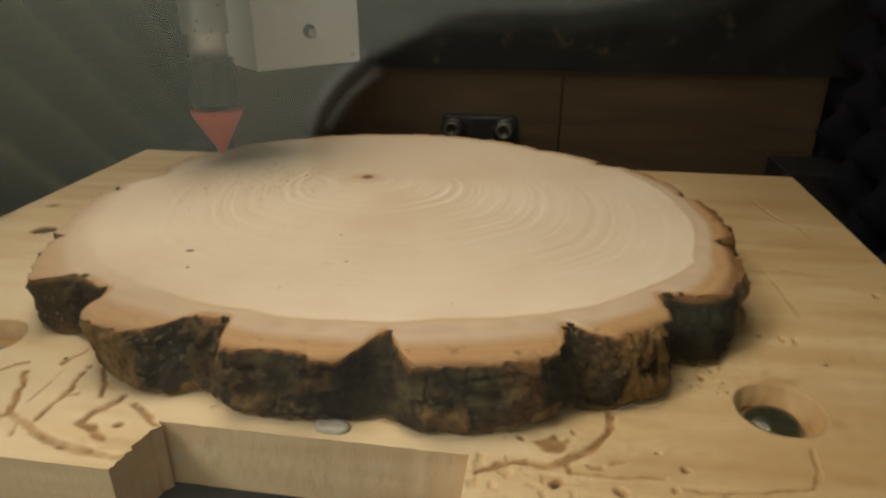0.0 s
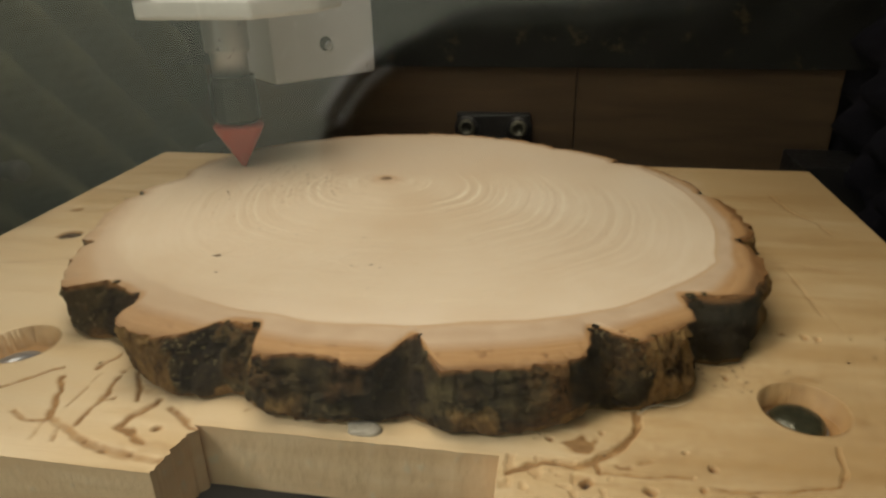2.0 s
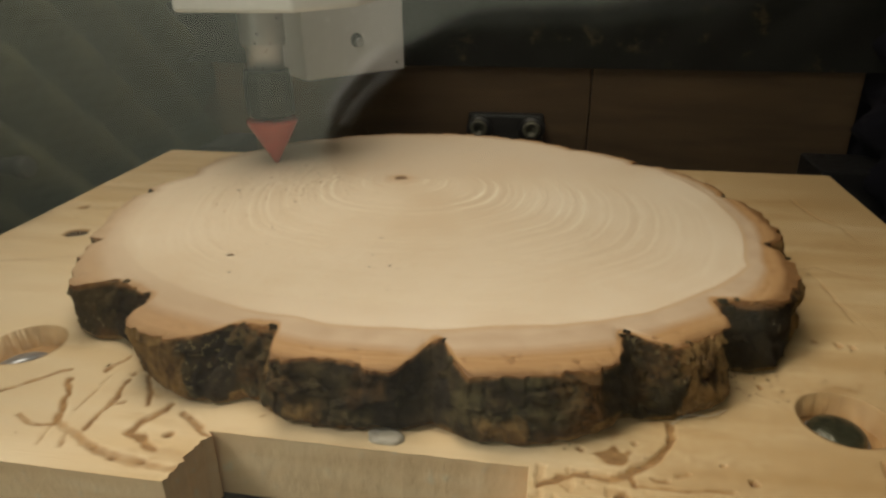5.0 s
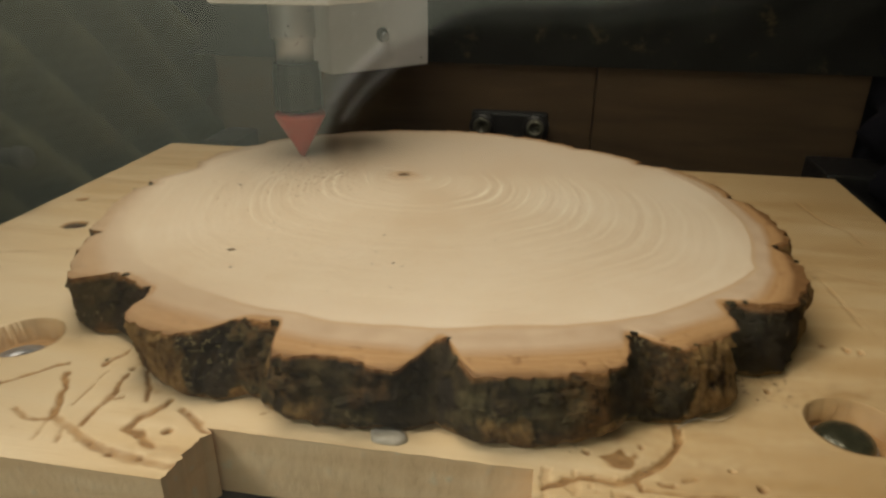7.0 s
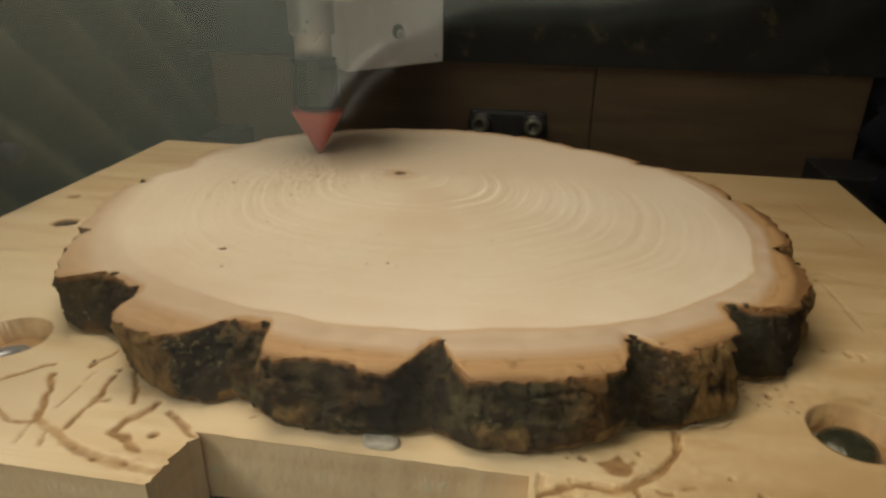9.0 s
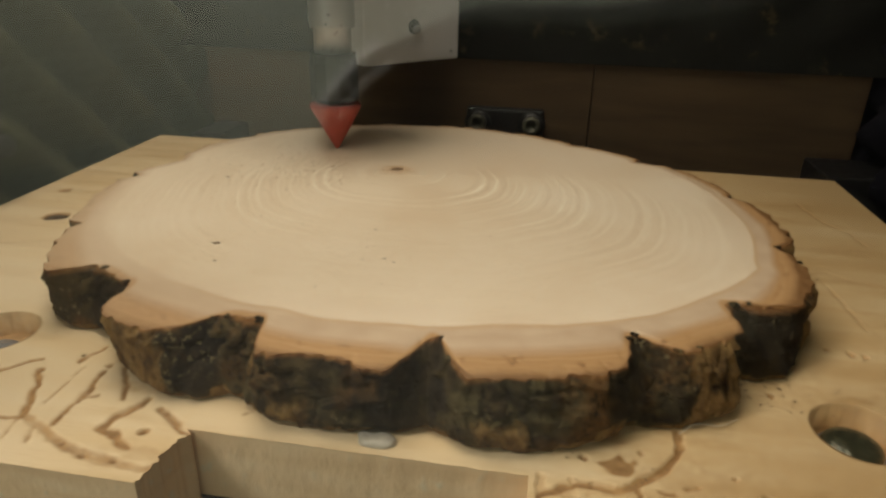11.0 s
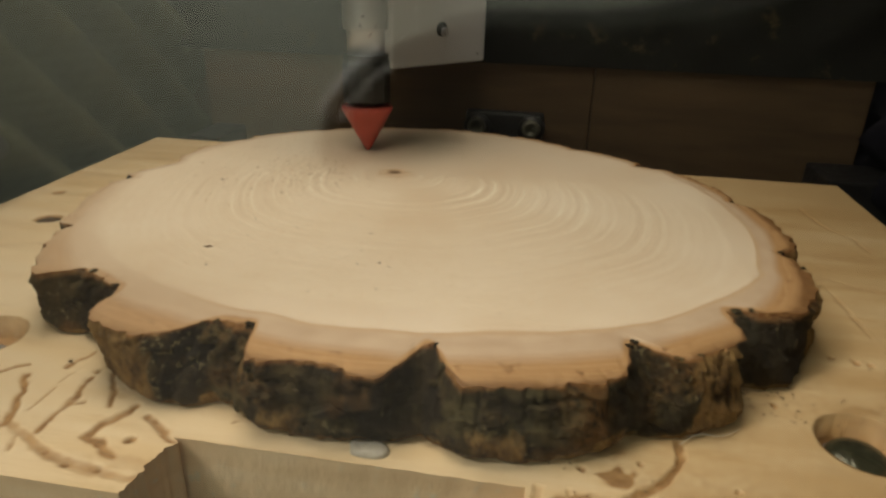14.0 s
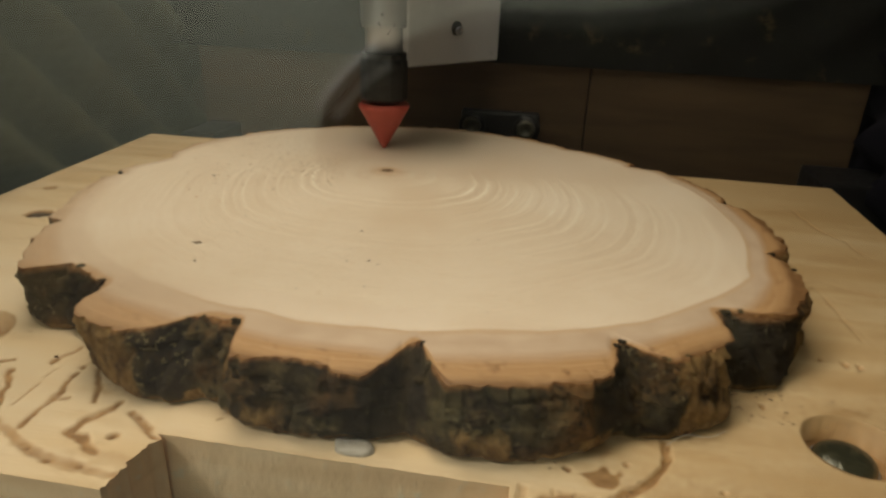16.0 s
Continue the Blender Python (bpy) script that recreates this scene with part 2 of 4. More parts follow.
def pane_material():
    m = bpy.data.materials.new("clear_acrylic")
    m.use_nodes = True
    t = m.node_tree
    t.nodes.remove(t.nodes["Principled BSDF"])
    out = t.nodes["Material Output"]
    clear, gloss = t.nodes.new("ShaderNodeBsdfTransparent"), t.nodes.new("ShaderNodeBsdfGlossy")
    gloss.inputs["Roughness"].default_value = 0.055
    mx = t.nodes.new("ShaderNodeMixShader")
    mx.inputs[0].default_value = 0.080
    t.links.new(clear.outputs[0], mx.inputs[1])
    t.links.new(gloss.outputs[0], mx.inputs[2])
    t.links.new(mx.outputs[0], out.inputs[0])
    return m


WOOD, BARK, BOARD, EDGE = slice_wood(), bark_material(), board_material(), edge_material()
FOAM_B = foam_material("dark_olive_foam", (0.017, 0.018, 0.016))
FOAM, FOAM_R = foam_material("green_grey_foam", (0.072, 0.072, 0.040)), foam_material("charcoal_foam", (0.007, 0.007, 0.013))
PANEL, PANE = panel_material(), pane_material()
BLACK = plain("black_painted_metal", (0.012, 0.012, 0.013), 0.45)
ALU = plain("milled_aluminium", (0.56, 0.575, 0.62), 0.5, 0.12, 0.15, 50, 0.0001)
STEEL = plain("bright_steel", (0.36, 0.37, 0.40), 0.35, 0.6, 0.1, 80, 0)
WHITE = plain("white_plastic", (0.70, 0.71, 0.73), 0.45, 0, 0.1)
GLOSS = plain("white_glint_gloss", (0.88, 0.88, 0.86), 0.16, 0, 0.06)
RED = plain("red_coated_carbide", (0.50, 0.085, 0.06), 0.48, 0, 0.3, 200, 0.0001)
NUT = plain("blackened_nut", (0.034, 0.034, 0.033), 0.36, 0.5, 0.3)
ZINC = plain("oily_zinc_bolt", (0.075, 0.075, 0.045), 0.12, 0.4, 0.4, 120, 0.0006, 0.8)
GLUE = plain("milky_hot_glue", (0.42, 0.38, 0.315), 0.25, 0, 0.1, 60, 0.0002)
BAST = plain("orange_inner_bark", (0.36, 0.20, 0.08), 0.85, 0, 0.6, 300, 0.0008)
WALLPAINT = plain("pale_wall_paint", (0.595, 0.635, 0.545), 0.8, 0, 0.12, 6)
FLOORBOARD = plain("grey_floor", (0.14, 0.125, 0.11), 0.7, 0, 0.2, 8)
MATTE = plain("matte_dark_paint", (0.012, 0.011, 0.010), 0.7)
CHIP = plain("wood_chips", (0.46, 0.285, 0.13), 0.8, 0, 0.5, 400)
DIRT = plain("dark_chips", (0.17, 0.10, 0.05), 0.9, 0, 0.5, 400)


# ---- building helpers ----
def part(name, bm, mat, parent=None, label=""):
    me = bpy.data.meshes.new(name)
    bm.to_mesh(me)
    bm.free()
    me.materials.append(mat)
    ob = new(name, me)
    if parent:
        ob.parent = parent
    return tagged(ob, label) if label else ob


def thing(name, label, category, at=(0, 0, 0), kind="", group=""):
    ob = new(name)
    ob.empty_display_size = 0.01
    ob.location = at
    return tagged(ob, label, category, group, kind)


def shade(bm, smooth=True):
    for f in bm.faces:
        f.smooth = smooth
    return bm


def box(x0, x1, y0, y1, z0, z1, bevel=0.0, seg=2):
    bm = bmesh.new()
    bmesh.ops.create_cube(bm, size=1.0)
    bmesh.ops.scale(bm, vec=(x1 - x0, y1 - y0, z1 - z0), verts=bm.verts)
    bmesh.ops.translate(bm, vec=((x0 + x1) / 2, (y0 + y1) / 2, (z0 + z1) / 2), verts=bm.verts)
    if bevel:
        bmesh.ops.bevel(bm, geom=bm.edges[:], offset=bevel, segments=seg, affect="EDGES", profile=0.6)
    return bm


def turned(profile, seg=64, at=(0, 0, 0)):
    """A lathe-turned form about z from (radius, height) pairs, bottom to top."""
    bm = bmesh.new()
    rings = []
    for r, z in profile:
        if r < 1e-6:
            rings.append([bm.verts.new((at[0], at[1], at[2] + z))])
        else:
            rings.append([bm.verts.new((at[0] + r * math.cos(2 * math.pi * k / seg), at[1] + r * math.sin(2 * math.pi * k / seg), at[2] + z)) for k in range(seg)])
    for a, b in zip(rings, rings[1:]):
        for k in range(seg):
            j = (k + 1) % seg
            if len(a) == 1 and len(b) == 1:
                continue
            if len(a) == 1:
                bm.faces.new((a[0], b[j], b[k]))
            elif len(b) == 1:
                bm.faces.new((a[k], a[j], b[0]))
            else:
                bm.faces.new((a[k], a[j], b[j], b[k]))
    return bm


def from_arrays(name, verts, faces, mat, parent=None, attributes=None, label=""):
    me = bpy.data.meshes.new(name)
    me.from_pydata(verts.tolist() if hasattr(verts, "tolist") else verts, [], faces.tolist() if hasattr(faces, "tolist") else faces)
    for key, val in (attributes or {}).items():
        a = me.attributes.new(key, "FLOAT", "POINT")
        a.data.foreach_set("value", np.asarray(val, dtype=np.float32))
    me.materials.append(mat)
    me.polygons.foreach_set("use_smooth", [True] * len(me.polygons))
    me.update()
    ob = new(name, me)
    if parent:
        ob.parent = parent
    return tagged(ob, label) if label else ob


# ---- the board: a pine spoilboard, carved and bored ----
BX0, BX1, BY0, BY1, THICK = -0.2212, 0.1188, 0.0925, 0.3275, 0.018
POCKET = (-0.0845, -0.0115, 0.1088)
BORES = [(0.0590, 0.1358, 0.0100, 0.0062), (-0.1520, 0.1350, 0.0100, 0.0065)]
# carved strokes: half width, depth, then points in millimetres
STROKES_WEST = [
    (0.9, 1.3, (-144, 114), (-137, 120.6), (-134.1, 124.1), (-132, 126.1)),
    (0.9, 1.3, (-129.6, 122.2), (-125.5, 116.8), (-122.4, 110.7), (-120.6, 105.8)),
    (0.35, 1.0, (-119, 110.8), (-119.2, 117.8), (-119.3, 125.4)),
    (0.8, 1.1, (-122.3, 127.1), (-121.4, 129.9), (-120, 133.6)),
    (0.8, 1.2, (-112.5, 104.9), (-112.5, 111.2), (-112.4, 117.2), (-113.8, 124.4)),
    (0.9, 1.1, (-109.6, 126.4), (-106.6, 121.8), (-102.6, 115.7)),
    (1.2, 1.3, (-97.5, 115.2), (-100.7, 110), (-101.3, 105.1), (-97.6, 104)),
    (1.2, 1.4, (-97.6, 105), (-94.9, 102.5), (-92.2, 101.4)),
    (1.0, 1.2, (-92.8, 114.1), (-89.5, 111.5), (-85.8, 107.9)),
]
BANDS_WEST = [
    (1.3, 0.75, (-121, 106.4), (-112.6, 102.9), (-106.5, 100.3), (-100.1, 97.9), (-93.5, 97.2), (-83, 96.4)),
    (0.9, 0.5, (-109.4, 100.8), (-101.1, 97.3), (-93.3, 96)),
    (0.8, 0.8, (-131, 107), (-125, 104.6), (-120.1, 105.2)),
    (0.7, 0.7, (-115.4, 102.8), (-113.2, 98.8)),
    (0.7, 0.6, (-120.5, 104), (-119, 98.5)),
    (0.5, 0.4, (-215, 180), (-190, 186), (-163, 196)),
    (0.5, 0.35, (-160, 150), (-151, 156), (-146, 158)),
]
STROKES_EAST = [
    (1.1, 1.5, (19.4, 127.3), (19.5, 123.3), (15, 115.8), (9.2, 110.4)),
    (0.9, 1.3, (-9.1, 104.1), (-5.2, 106.9), (-2.4, 108.6), (4.2, 108.4), (8.9, 109.8)),
    (0.7, 1.0, (8.9, 110.9), (10.2, 106.7)),
    (0.7, 0.9, (14.1, 109.5), (16.1, 109.4)),
    (0.7, 0.8, (18.3, 111), (20.9, 112.3)),
    (0.5, 0.9, (10.6, 107), (18, 107.1), (29.6, 108.4)),
    (0.5, 0.9, (32.8, 105.4), (40.9, 105.5), (51.1, 108.1), (58.1, 110.1), (60.9, 114.7), (61.8, 122)),
]
LINES_EAST = [
    (0.7, 0.10, (78.2, 193.4), (81.2, 177.5), (79, 161), (74.2, 144.8), (72.5, 134), (76, 126)),
    (0.8, 0.8, (91.2, 289.3), (94.1, 270.3), (97, 265)),
    (0.7, 0.6, (97, 265), (100.9, 259.8), (101.9, 246.6)),
    (0.5, 0.5, (75.7, 232.5), (87.5, 237.7), (98.9, 243.4)),
    (0.6, 0.5, (67.5, 216.4), (79.4, 220.9), (85.4, 215.8), (93.9, 211.4)),
    (0.6, 0.45, (76.5, 212), (77.3, 197), (78.1, 182.3)),
]
GROOVES = STROKES_WEST + BANDS_WEST + STROKES_EAST + LINES_EAST
PITS = [(-110.7, 114.9, 0.7), (-109.4, 115.6, 0.7), (-92, 106.5, 1.1), (-100.3, 97.5, 0.9), (-93.5, 97.2, 0.8), (-106.2, 100.3, 0.6), (-113.7, 126.6, 0.9), (-97.3, 116.3, 0.9), (72.2, 168.2, 0.8), (69, 168.9, 0.9), (63.1, 170, 0.8),
        (33.8, 111.4, 0.9), (19.8, 103.2, 1.1), (7.1, 103.7, 1.3), (31.1, 104.9, 0.6), (41, 103.6, 1.0), (28.7, 115.8, 0.5), (11.2, 120, 0.6), (-0.7, 115.9, 0.7), (42.9, 145.8, 0.7),
        (105.6, 200.8, 1.2), (-210, 237.3, 2.4), (-205, 226, 0.8), (-170, 212, 0.9)]


def smooth_noise(x, y, seed, cell):
    """Value noise on arrays, in cells of that size."""
    g = np.random.RandomState(seed).rand(257, 257)
    u, v = x / cell, y / cell
    i, j = np.floor(u).astype(int), np.floor(v).astype(int)
    fu, fv = u - i, v - j
    fu, fv = fu * fu * (3 - 2 * fu), fv * fv * (3 - 2 * fv)
    q = lambda a, b: g[a % 257, b % 257]
    return (q(i, j) * (1 - fu) + q(i + 1, j) * fu) * (1 - fv) + (q(i, j + 1) * (1 - fu) + q(i + 1, j + 1) * fu) * fv - 0.5


def build_board():
    step = 0.00048
    xs = np.unique(np.round(np.concatenate([np.arange(BX0, -0.145, 0.0009), np.arange(-0.145, BX1, step), [BX1, POCKET[0], POCKET[1]]]), 5))
    ys = np.unique(np.round(np.concatenate([np.arange(BY0, 0.152, step), np.arange(0.152, BY1, 0.0009), [BY1, POCKET[2]]]), 5))
    X, Y = np.meshgrid(xs, ys)
    mx, my = X * 1000, Y * 1000
    # a hand-carved wander for the groove lines
    wx = mx + 0.9 * smooth_noise(mx, my, 1, 3.0) + 0.5 * smooth_noise(mx, my, 2, 1.1)
    wy = my + 0.9 * smooth_noise(mx, my, 3, 3.0) + 0.5 * smooth_noise(mx, my, 4, 1.1)
    Z, stain_and_shade = np.zeros_like(X), np.zeros_like(X)
    for half, deep, *pts in GROOVES:
        d = np.full_like(X, 1e9)
        for (ax, ay), (bx, by) in zip(pts, pts[1:]):
            ll = (bx - ax) ** 2 + (by - ay) ** 2
            k = np.clip(((wx - ax) * (bx - ax) + (wy - ay) * (by - ay)) / ll, 0, 1)
            d = np.minimum(d, np.hypot(wx - ax - k * (bx - ax), wy - ay - k * (by - ay)))
        w = 0.8 * half * (1 + 0.6 * smooth_noise(mx, my, 5, 4.0))
        cut = np.clip(2.4 - 2 * d / w, 0, 1)
        Z = np.minimum(Z, -0.55 * deep * cut / 1000)
        stain_and_shade = np.maximum(stain_and_shade, cut * min(1.15, deep) * np.clip(0.95 + 0.9 * smooth_noise(mx, my, 6, 2.0), 0, 1))
    for px, py, r in PITS:
        cut = np.clip(1.3 - np.hypot(wx - px, wy - py) / r, 0, 1)
        Z = np.minimum(Z, -1.6 * cut / 1000)
        stain_and_shade = np.maximum(stain_and_shade, 1.7 * cut)
    # a knot-like hole, wider than the pits; shallow, its dark inside put into the colour
    cut = np.clip(3.0 - 3 * np.hypot((wx + 193.8) / 5.2, (wy - 210.8) / 4.4) ** 2, 0, 1)
    Z = np.minimum(Z, -1.6 * cut / 1000)
    stain_and_shade = np.maximum(stain_and_shade, 1.9 * cut)
    # a scuffed brown stain and torn spots near the pocket's end
    d = np.hypot((wx - 6) / 4.5, (wy - 114.5) / 3.2) + 0.9 * smooth_noise(mx, my, 7, 1.6)
    stain_and_shade = np.maximum(stain_and_shade, 1.1 * np.clip(2.6 - 2.6 * d, 0, 1))
    for sx, sy, wx_, wy_, k in ((5, 124, 4, 4, 0.4), (62, 147, 10, 4.0, 0.55), (70, 132, 3.5, 5, 0.5), (92, 141, 8, 2.0, 0.35), (100, 176, 12, 2.0, 0.3), (-110, 132, 9, 4, 0.35), (-104, 120, 5, 4, 0.3), (16, 128, 6, 2.5, 0.4), (-90, 100, 10, 3, 0.3), (90, 215, 16, 2, 0.2), (98, 188, 18, 5, 0.28), (24, 112, 22, 9, 0.3), (86, 240, 20, 5, 0.2)):
        d = np.hypot((mx - sx) / wx_, (my - sy) / wy_) + 1.1 * smooth_noise(mx, my, 17, 2.6) + 0.6 * smooth_noise(mx, my, 18, 0.9)
        stain_and_shade = np.maximum(stain_and_shade, k * np.clip(1.5 - 1.5 * d, 0, 1))
    # the yellowed end of the board, dimmed in colour where the light falls off
    stain_and_shade = np.maximum(stain_and_shade, np.clip(0.30 + 0.14 * smooth_noise(mx, my * 5, 19, 40.0), 0, 1) * np.exp(-((mx - 75) / 66) ** 2 - ((my - 112) / 60) ** 2))
    # tone painted to darken rightwards with the light's falloff, and at the back left
    tone_falloff = 0.5 + 0.5 * np.tanh((mx + 20) / 75) + 0.45 * smooth_noise(mx, my * 4, 61, 45.0) + 0.25 * smooth_noise(mx + 300, my * 6, 62, 18.0) + 0.55 * np.clip((my - 165) / 90, 0, 1) * np.clip((20 - mx) / 90, 0, 1)
    torn = (smooth_noise(mx, my, 8, 1.5) > 0.18) & (my < 110) & (mx > -11) & (mx < 12)
    Z = np.where(torn, np.minimum(Z, -0.0006), Z)
    stain_and_shade = np.where(torn, np.maximum(stain_and_shade, 0.35), stain_and_shade)
    Z += 0.00012 * smooth_noise(mx, my, 9, 9.0)
    for bx, by, r, deep in BORES:
        d = np.hypot(X - bx, Y - by)
        out, inn = (d >= r) & (d < r + 1.1 * step), (d < r) & (d > r - 1.1 * step)
        for mask, rr in ((out, r), (inn, r - 0.0001)):
            X = np.where(mask, bx + (X - bx) / np.maximum(d, 1e-6) * rr, X)
            Y = np.where(mask, by + (Y - by) / np.maximum(d, 1e-6) * rr, Y)
        Z = np.where(d < r, -deep + 0.0002 * smooth_noise(mx, my, 10, 1.0), Z)
        # bores browned, with their inner shade put into the colour
        stain_and_shade = np.where(d < r, 0.75, np.where(out, 0.55, stain_and_shade))
    # the pocket's torn corner
    n, m = X.shape
    cx, cy = (X[1:, 1:] + X[:-1, :-1]) / 2, (Y[1:, 1:] + Y[:-1, :-1]) / 2
    hole = (cx > POCKET[0]) & (cx < POCKET[1]) & (cy < POCKET[2])
    jag = 0.0026 * smooth_noise(0 * X + 3, Y * 1000, 11, 2.6) + 0.0022 * smooth_noise(0 * X + 9, Y * 1000, 13, 1.1) + 0.0007 * smooth_noise(0 * X + 5, Y * 1000, 15, 0.6) + np.clip((Y - 0.1) * 0.25, 0, 0.003)
    X = X + jag * np.exp(-((X - POCKET[0]) / 0.004) ** 2) * np.clip((0.125 - Y) / 0.012, 0, 1)
    Y = Y + 0.0004 * smooth_noise(X * 1000, 0 * Y + 5, 14, 3.5) * np.exp(-((Y - POCKET[2]) / 0.003) ** 2) * np.where((X > POCKET[0] - 0.004) & (X < POCKET[1] + 0.004), 1, 0)
    idx = np.arange(n * m).reshape(n, m)
    quads = np.stack([idx[:-1, :-1], idx[:-1, 1:], idx[1:, 1:], idx[1:, :-1]], -1)[~hole]
    verts = np.stack([X, Y, Z], -1).reshape(-1, 3)
    # walls down to the underside along every open edge
    e = np.concatenate([quads[:, [0, 1]], quads[:, [1, 2]], quads[:, [2, 3]], quads[:, [3, 0]]])
    key = np.sort(e, 1)
    _, first, count = np.unique(key[:, 0].astype(np.int64) * (n * m) + key[:, 1], return_index=True, return_counts=True)
    rim = e[first[count == 1]]
    ring = np.unique(rim)
    low = np.full(n * m, -1)
    low[ring] = n * m + 2 * len(ring) + np.arange(len(ring))
    top = np.full(n * m, -1)
    top[ring] = n * m + np.arange(len(ring))
    mid = np.full(n * m, -1)
    mid[ring] = n * m + len(ring) + np.arange(len(ring))
    vt, vm, vl = verts[ring].copy(), verts[ring].copy(), verts[ring].copy()
    vm[:, 2], vl[:, 2] = -THICK / 2, -THICK
    wall = np.concatenate([np.stack([b[rim[:, 0]], b[rim[:, 1]], a[rim[:, 1]], a[rim[:, 0]]], -1)[:, ::-1] for a, b in ((top, mid), (mid, low))])
    board = thing("spoilboard", "pale pine spoilboard with carved grooves and bored bolt holes", "board")
    used = np.unique(quads)
    back = np.full(n * m, -1)
    back[used] = np.arange(len(used))
    from_arrays("board_face", verts[used], back[quads], BOARD, board, {"stain_and_shade": stain_and_shade.reshape(-1)[used], "tone_falloff": tone_falloff.reshape(-1)[used]})
    wv = np.concatenate([vt, vm, vl])
    from_arrays("board_edge", wv, wall - n * m, EDGE, board)
    return board


build_board()


# ---- the log slice ----
CX, CY, TOP = -52.0, 216.0, 17.0
PITH = (-70.7, 245.6)
OUTLINE = [(0, 113), (20, 108), (28, 105.5), (40, 101), (59, 96), (77, 99.5), (90, 102), (106, 104), (123, 108), (137, 111.5), (151, 115.5), (162, 111),
           (170, 107.5), (183, 113), (198, 111), (213, 113), (224, 114.5), (240, 108.5), (258, 101.5), (275, 101.5), (292, 105.5), (302, 108), (318, 110), (333, 117), (343, 116)]
# each cleft: angle, depth in millimetres, half width of its flat bottom, width of its slopes below and above it, in degrees
CLEFTS = [(227.4, 12.5, 4.6, 0.9, 5.8), (253, 12, 3.2, 3.4, 4.0), (268, 3.5, 0.5, 5, 5), (282.2, 16, 0.1, 6.8, 2.6), (308.2, 10.5, 0.4, 5.5, 2.2), (325.7, 10.5, 1.1, 4, 5.5),
          (350.5, 5.5, 0.6, 5, 3.5), (13, 3.5, 0.2, 3, 3), (40, 4.5, 0.2, 7, 0.8), (59, 2, 0, 1, 3), (77, 3, 0.2, 1, 2), (145.5, 4, 0.5, 0.7, 9), (168, 3, 0.5, 3, 3), (180, 3, 0.3, 1.5, 3),
          (205, 3.5, 0.4, 2, 2)]


# the foot of the bark round the front: angle, radius in millimetres
FOOT = [(218, 114), (221, 113.5), (223, 111), (225.6, 105.5), (228.6, 103.9), (234, 105.5), (238.7, 106.9), (246.4, 107.4), (250.5, 105), (253.4, 99.5), (256.1, 100.1), (259.9, 102.7), (263.6, 103.5), (268, 102.9), (272.5, 102.2),
        (276.9, 100.5), (280.5, 99.8), (282.8, 103), (286.9, 106.8), (290.8, 108.6), (294.8, 109.4), (299.7, 110.1), (304, 107.9), (306.9, 110.1), (309.3, 112.7), (314.2, 115.8), (316.6, 116.2), (319, 114.3), (321.5, 110.4),
        (323.4, 109.5), (325.5, 115.5), (327.8, 117.8), (331.4, 118.3), (334.8, 118.2), (338, 117.5)]
# where the pale wood ends: angle, radius in millimetres
PALE = [(0, 101.8), (17, 100), (29, 98.8), (40, 99.5), (59, 92), (77, 94.5), (106, 99), (137, 106), (159, 106), (176, 106.5), (189, 104), (200, 102.5), (211, 99.5), (230, 92.3), (242, 88.4), (258, 85.2), (276, 84.6),
        (293.5, 86.5), (305.6, 91.3), (317, 95.7), (325, 97.8), (340, 103.8), (343, 102.2), (349, 102.2), (360, 101.8)]


def outline(angle, deep=1.0):
    """The slice's radius in millimetres at an angle in degrees."""
    a = angle % 360
    ks = [(k - 360, r) for k, r in OUTLINE[-2:]] + OUTLINE + [(k + 360, r) for k, r in OUTLINE[:2]]
    r = np.interp(a, [k for k, _ in ks], [v for _, v in ks])
    for c, d, flat, lo, hi in CLEFTS:
        x = (a - c + 180) % 360 - 180
        s = np.where(x < 0, np.maximum(-x - flat, 0) / lo, np.maximum(x - flat, 0) / hi)
        r = r - deep * d * np.clip(1 - s, 0, 1) ** 1.15
    return r


def ring_noise(angle, z, seed, cell_deg, cell_mm):
    n = int(round(360 / cell_deg))
    g = np.random.RandomState(seed).rand(n, 40)
    u, v = (angle % 360) / cell_deg, z / cell_mm + 8
    i, j = np.floor(u).astype(int), np.floor(v).astype(int)
    fu, fv = u - i, v - j
    fu, fv = fu * fu * (3 - 2 * fu), fv * fv * (3 - 2 * fv)
    q = lambda a, b: g[a % n, b % 40]
    return (q(i, j) * (1 - fu) + q(i + 1, j) * fu) * (1 - fv) + (q(i, j + 1) * (1 - fu) + q(i + 1, j + 1) * fu) * fv - 0.5


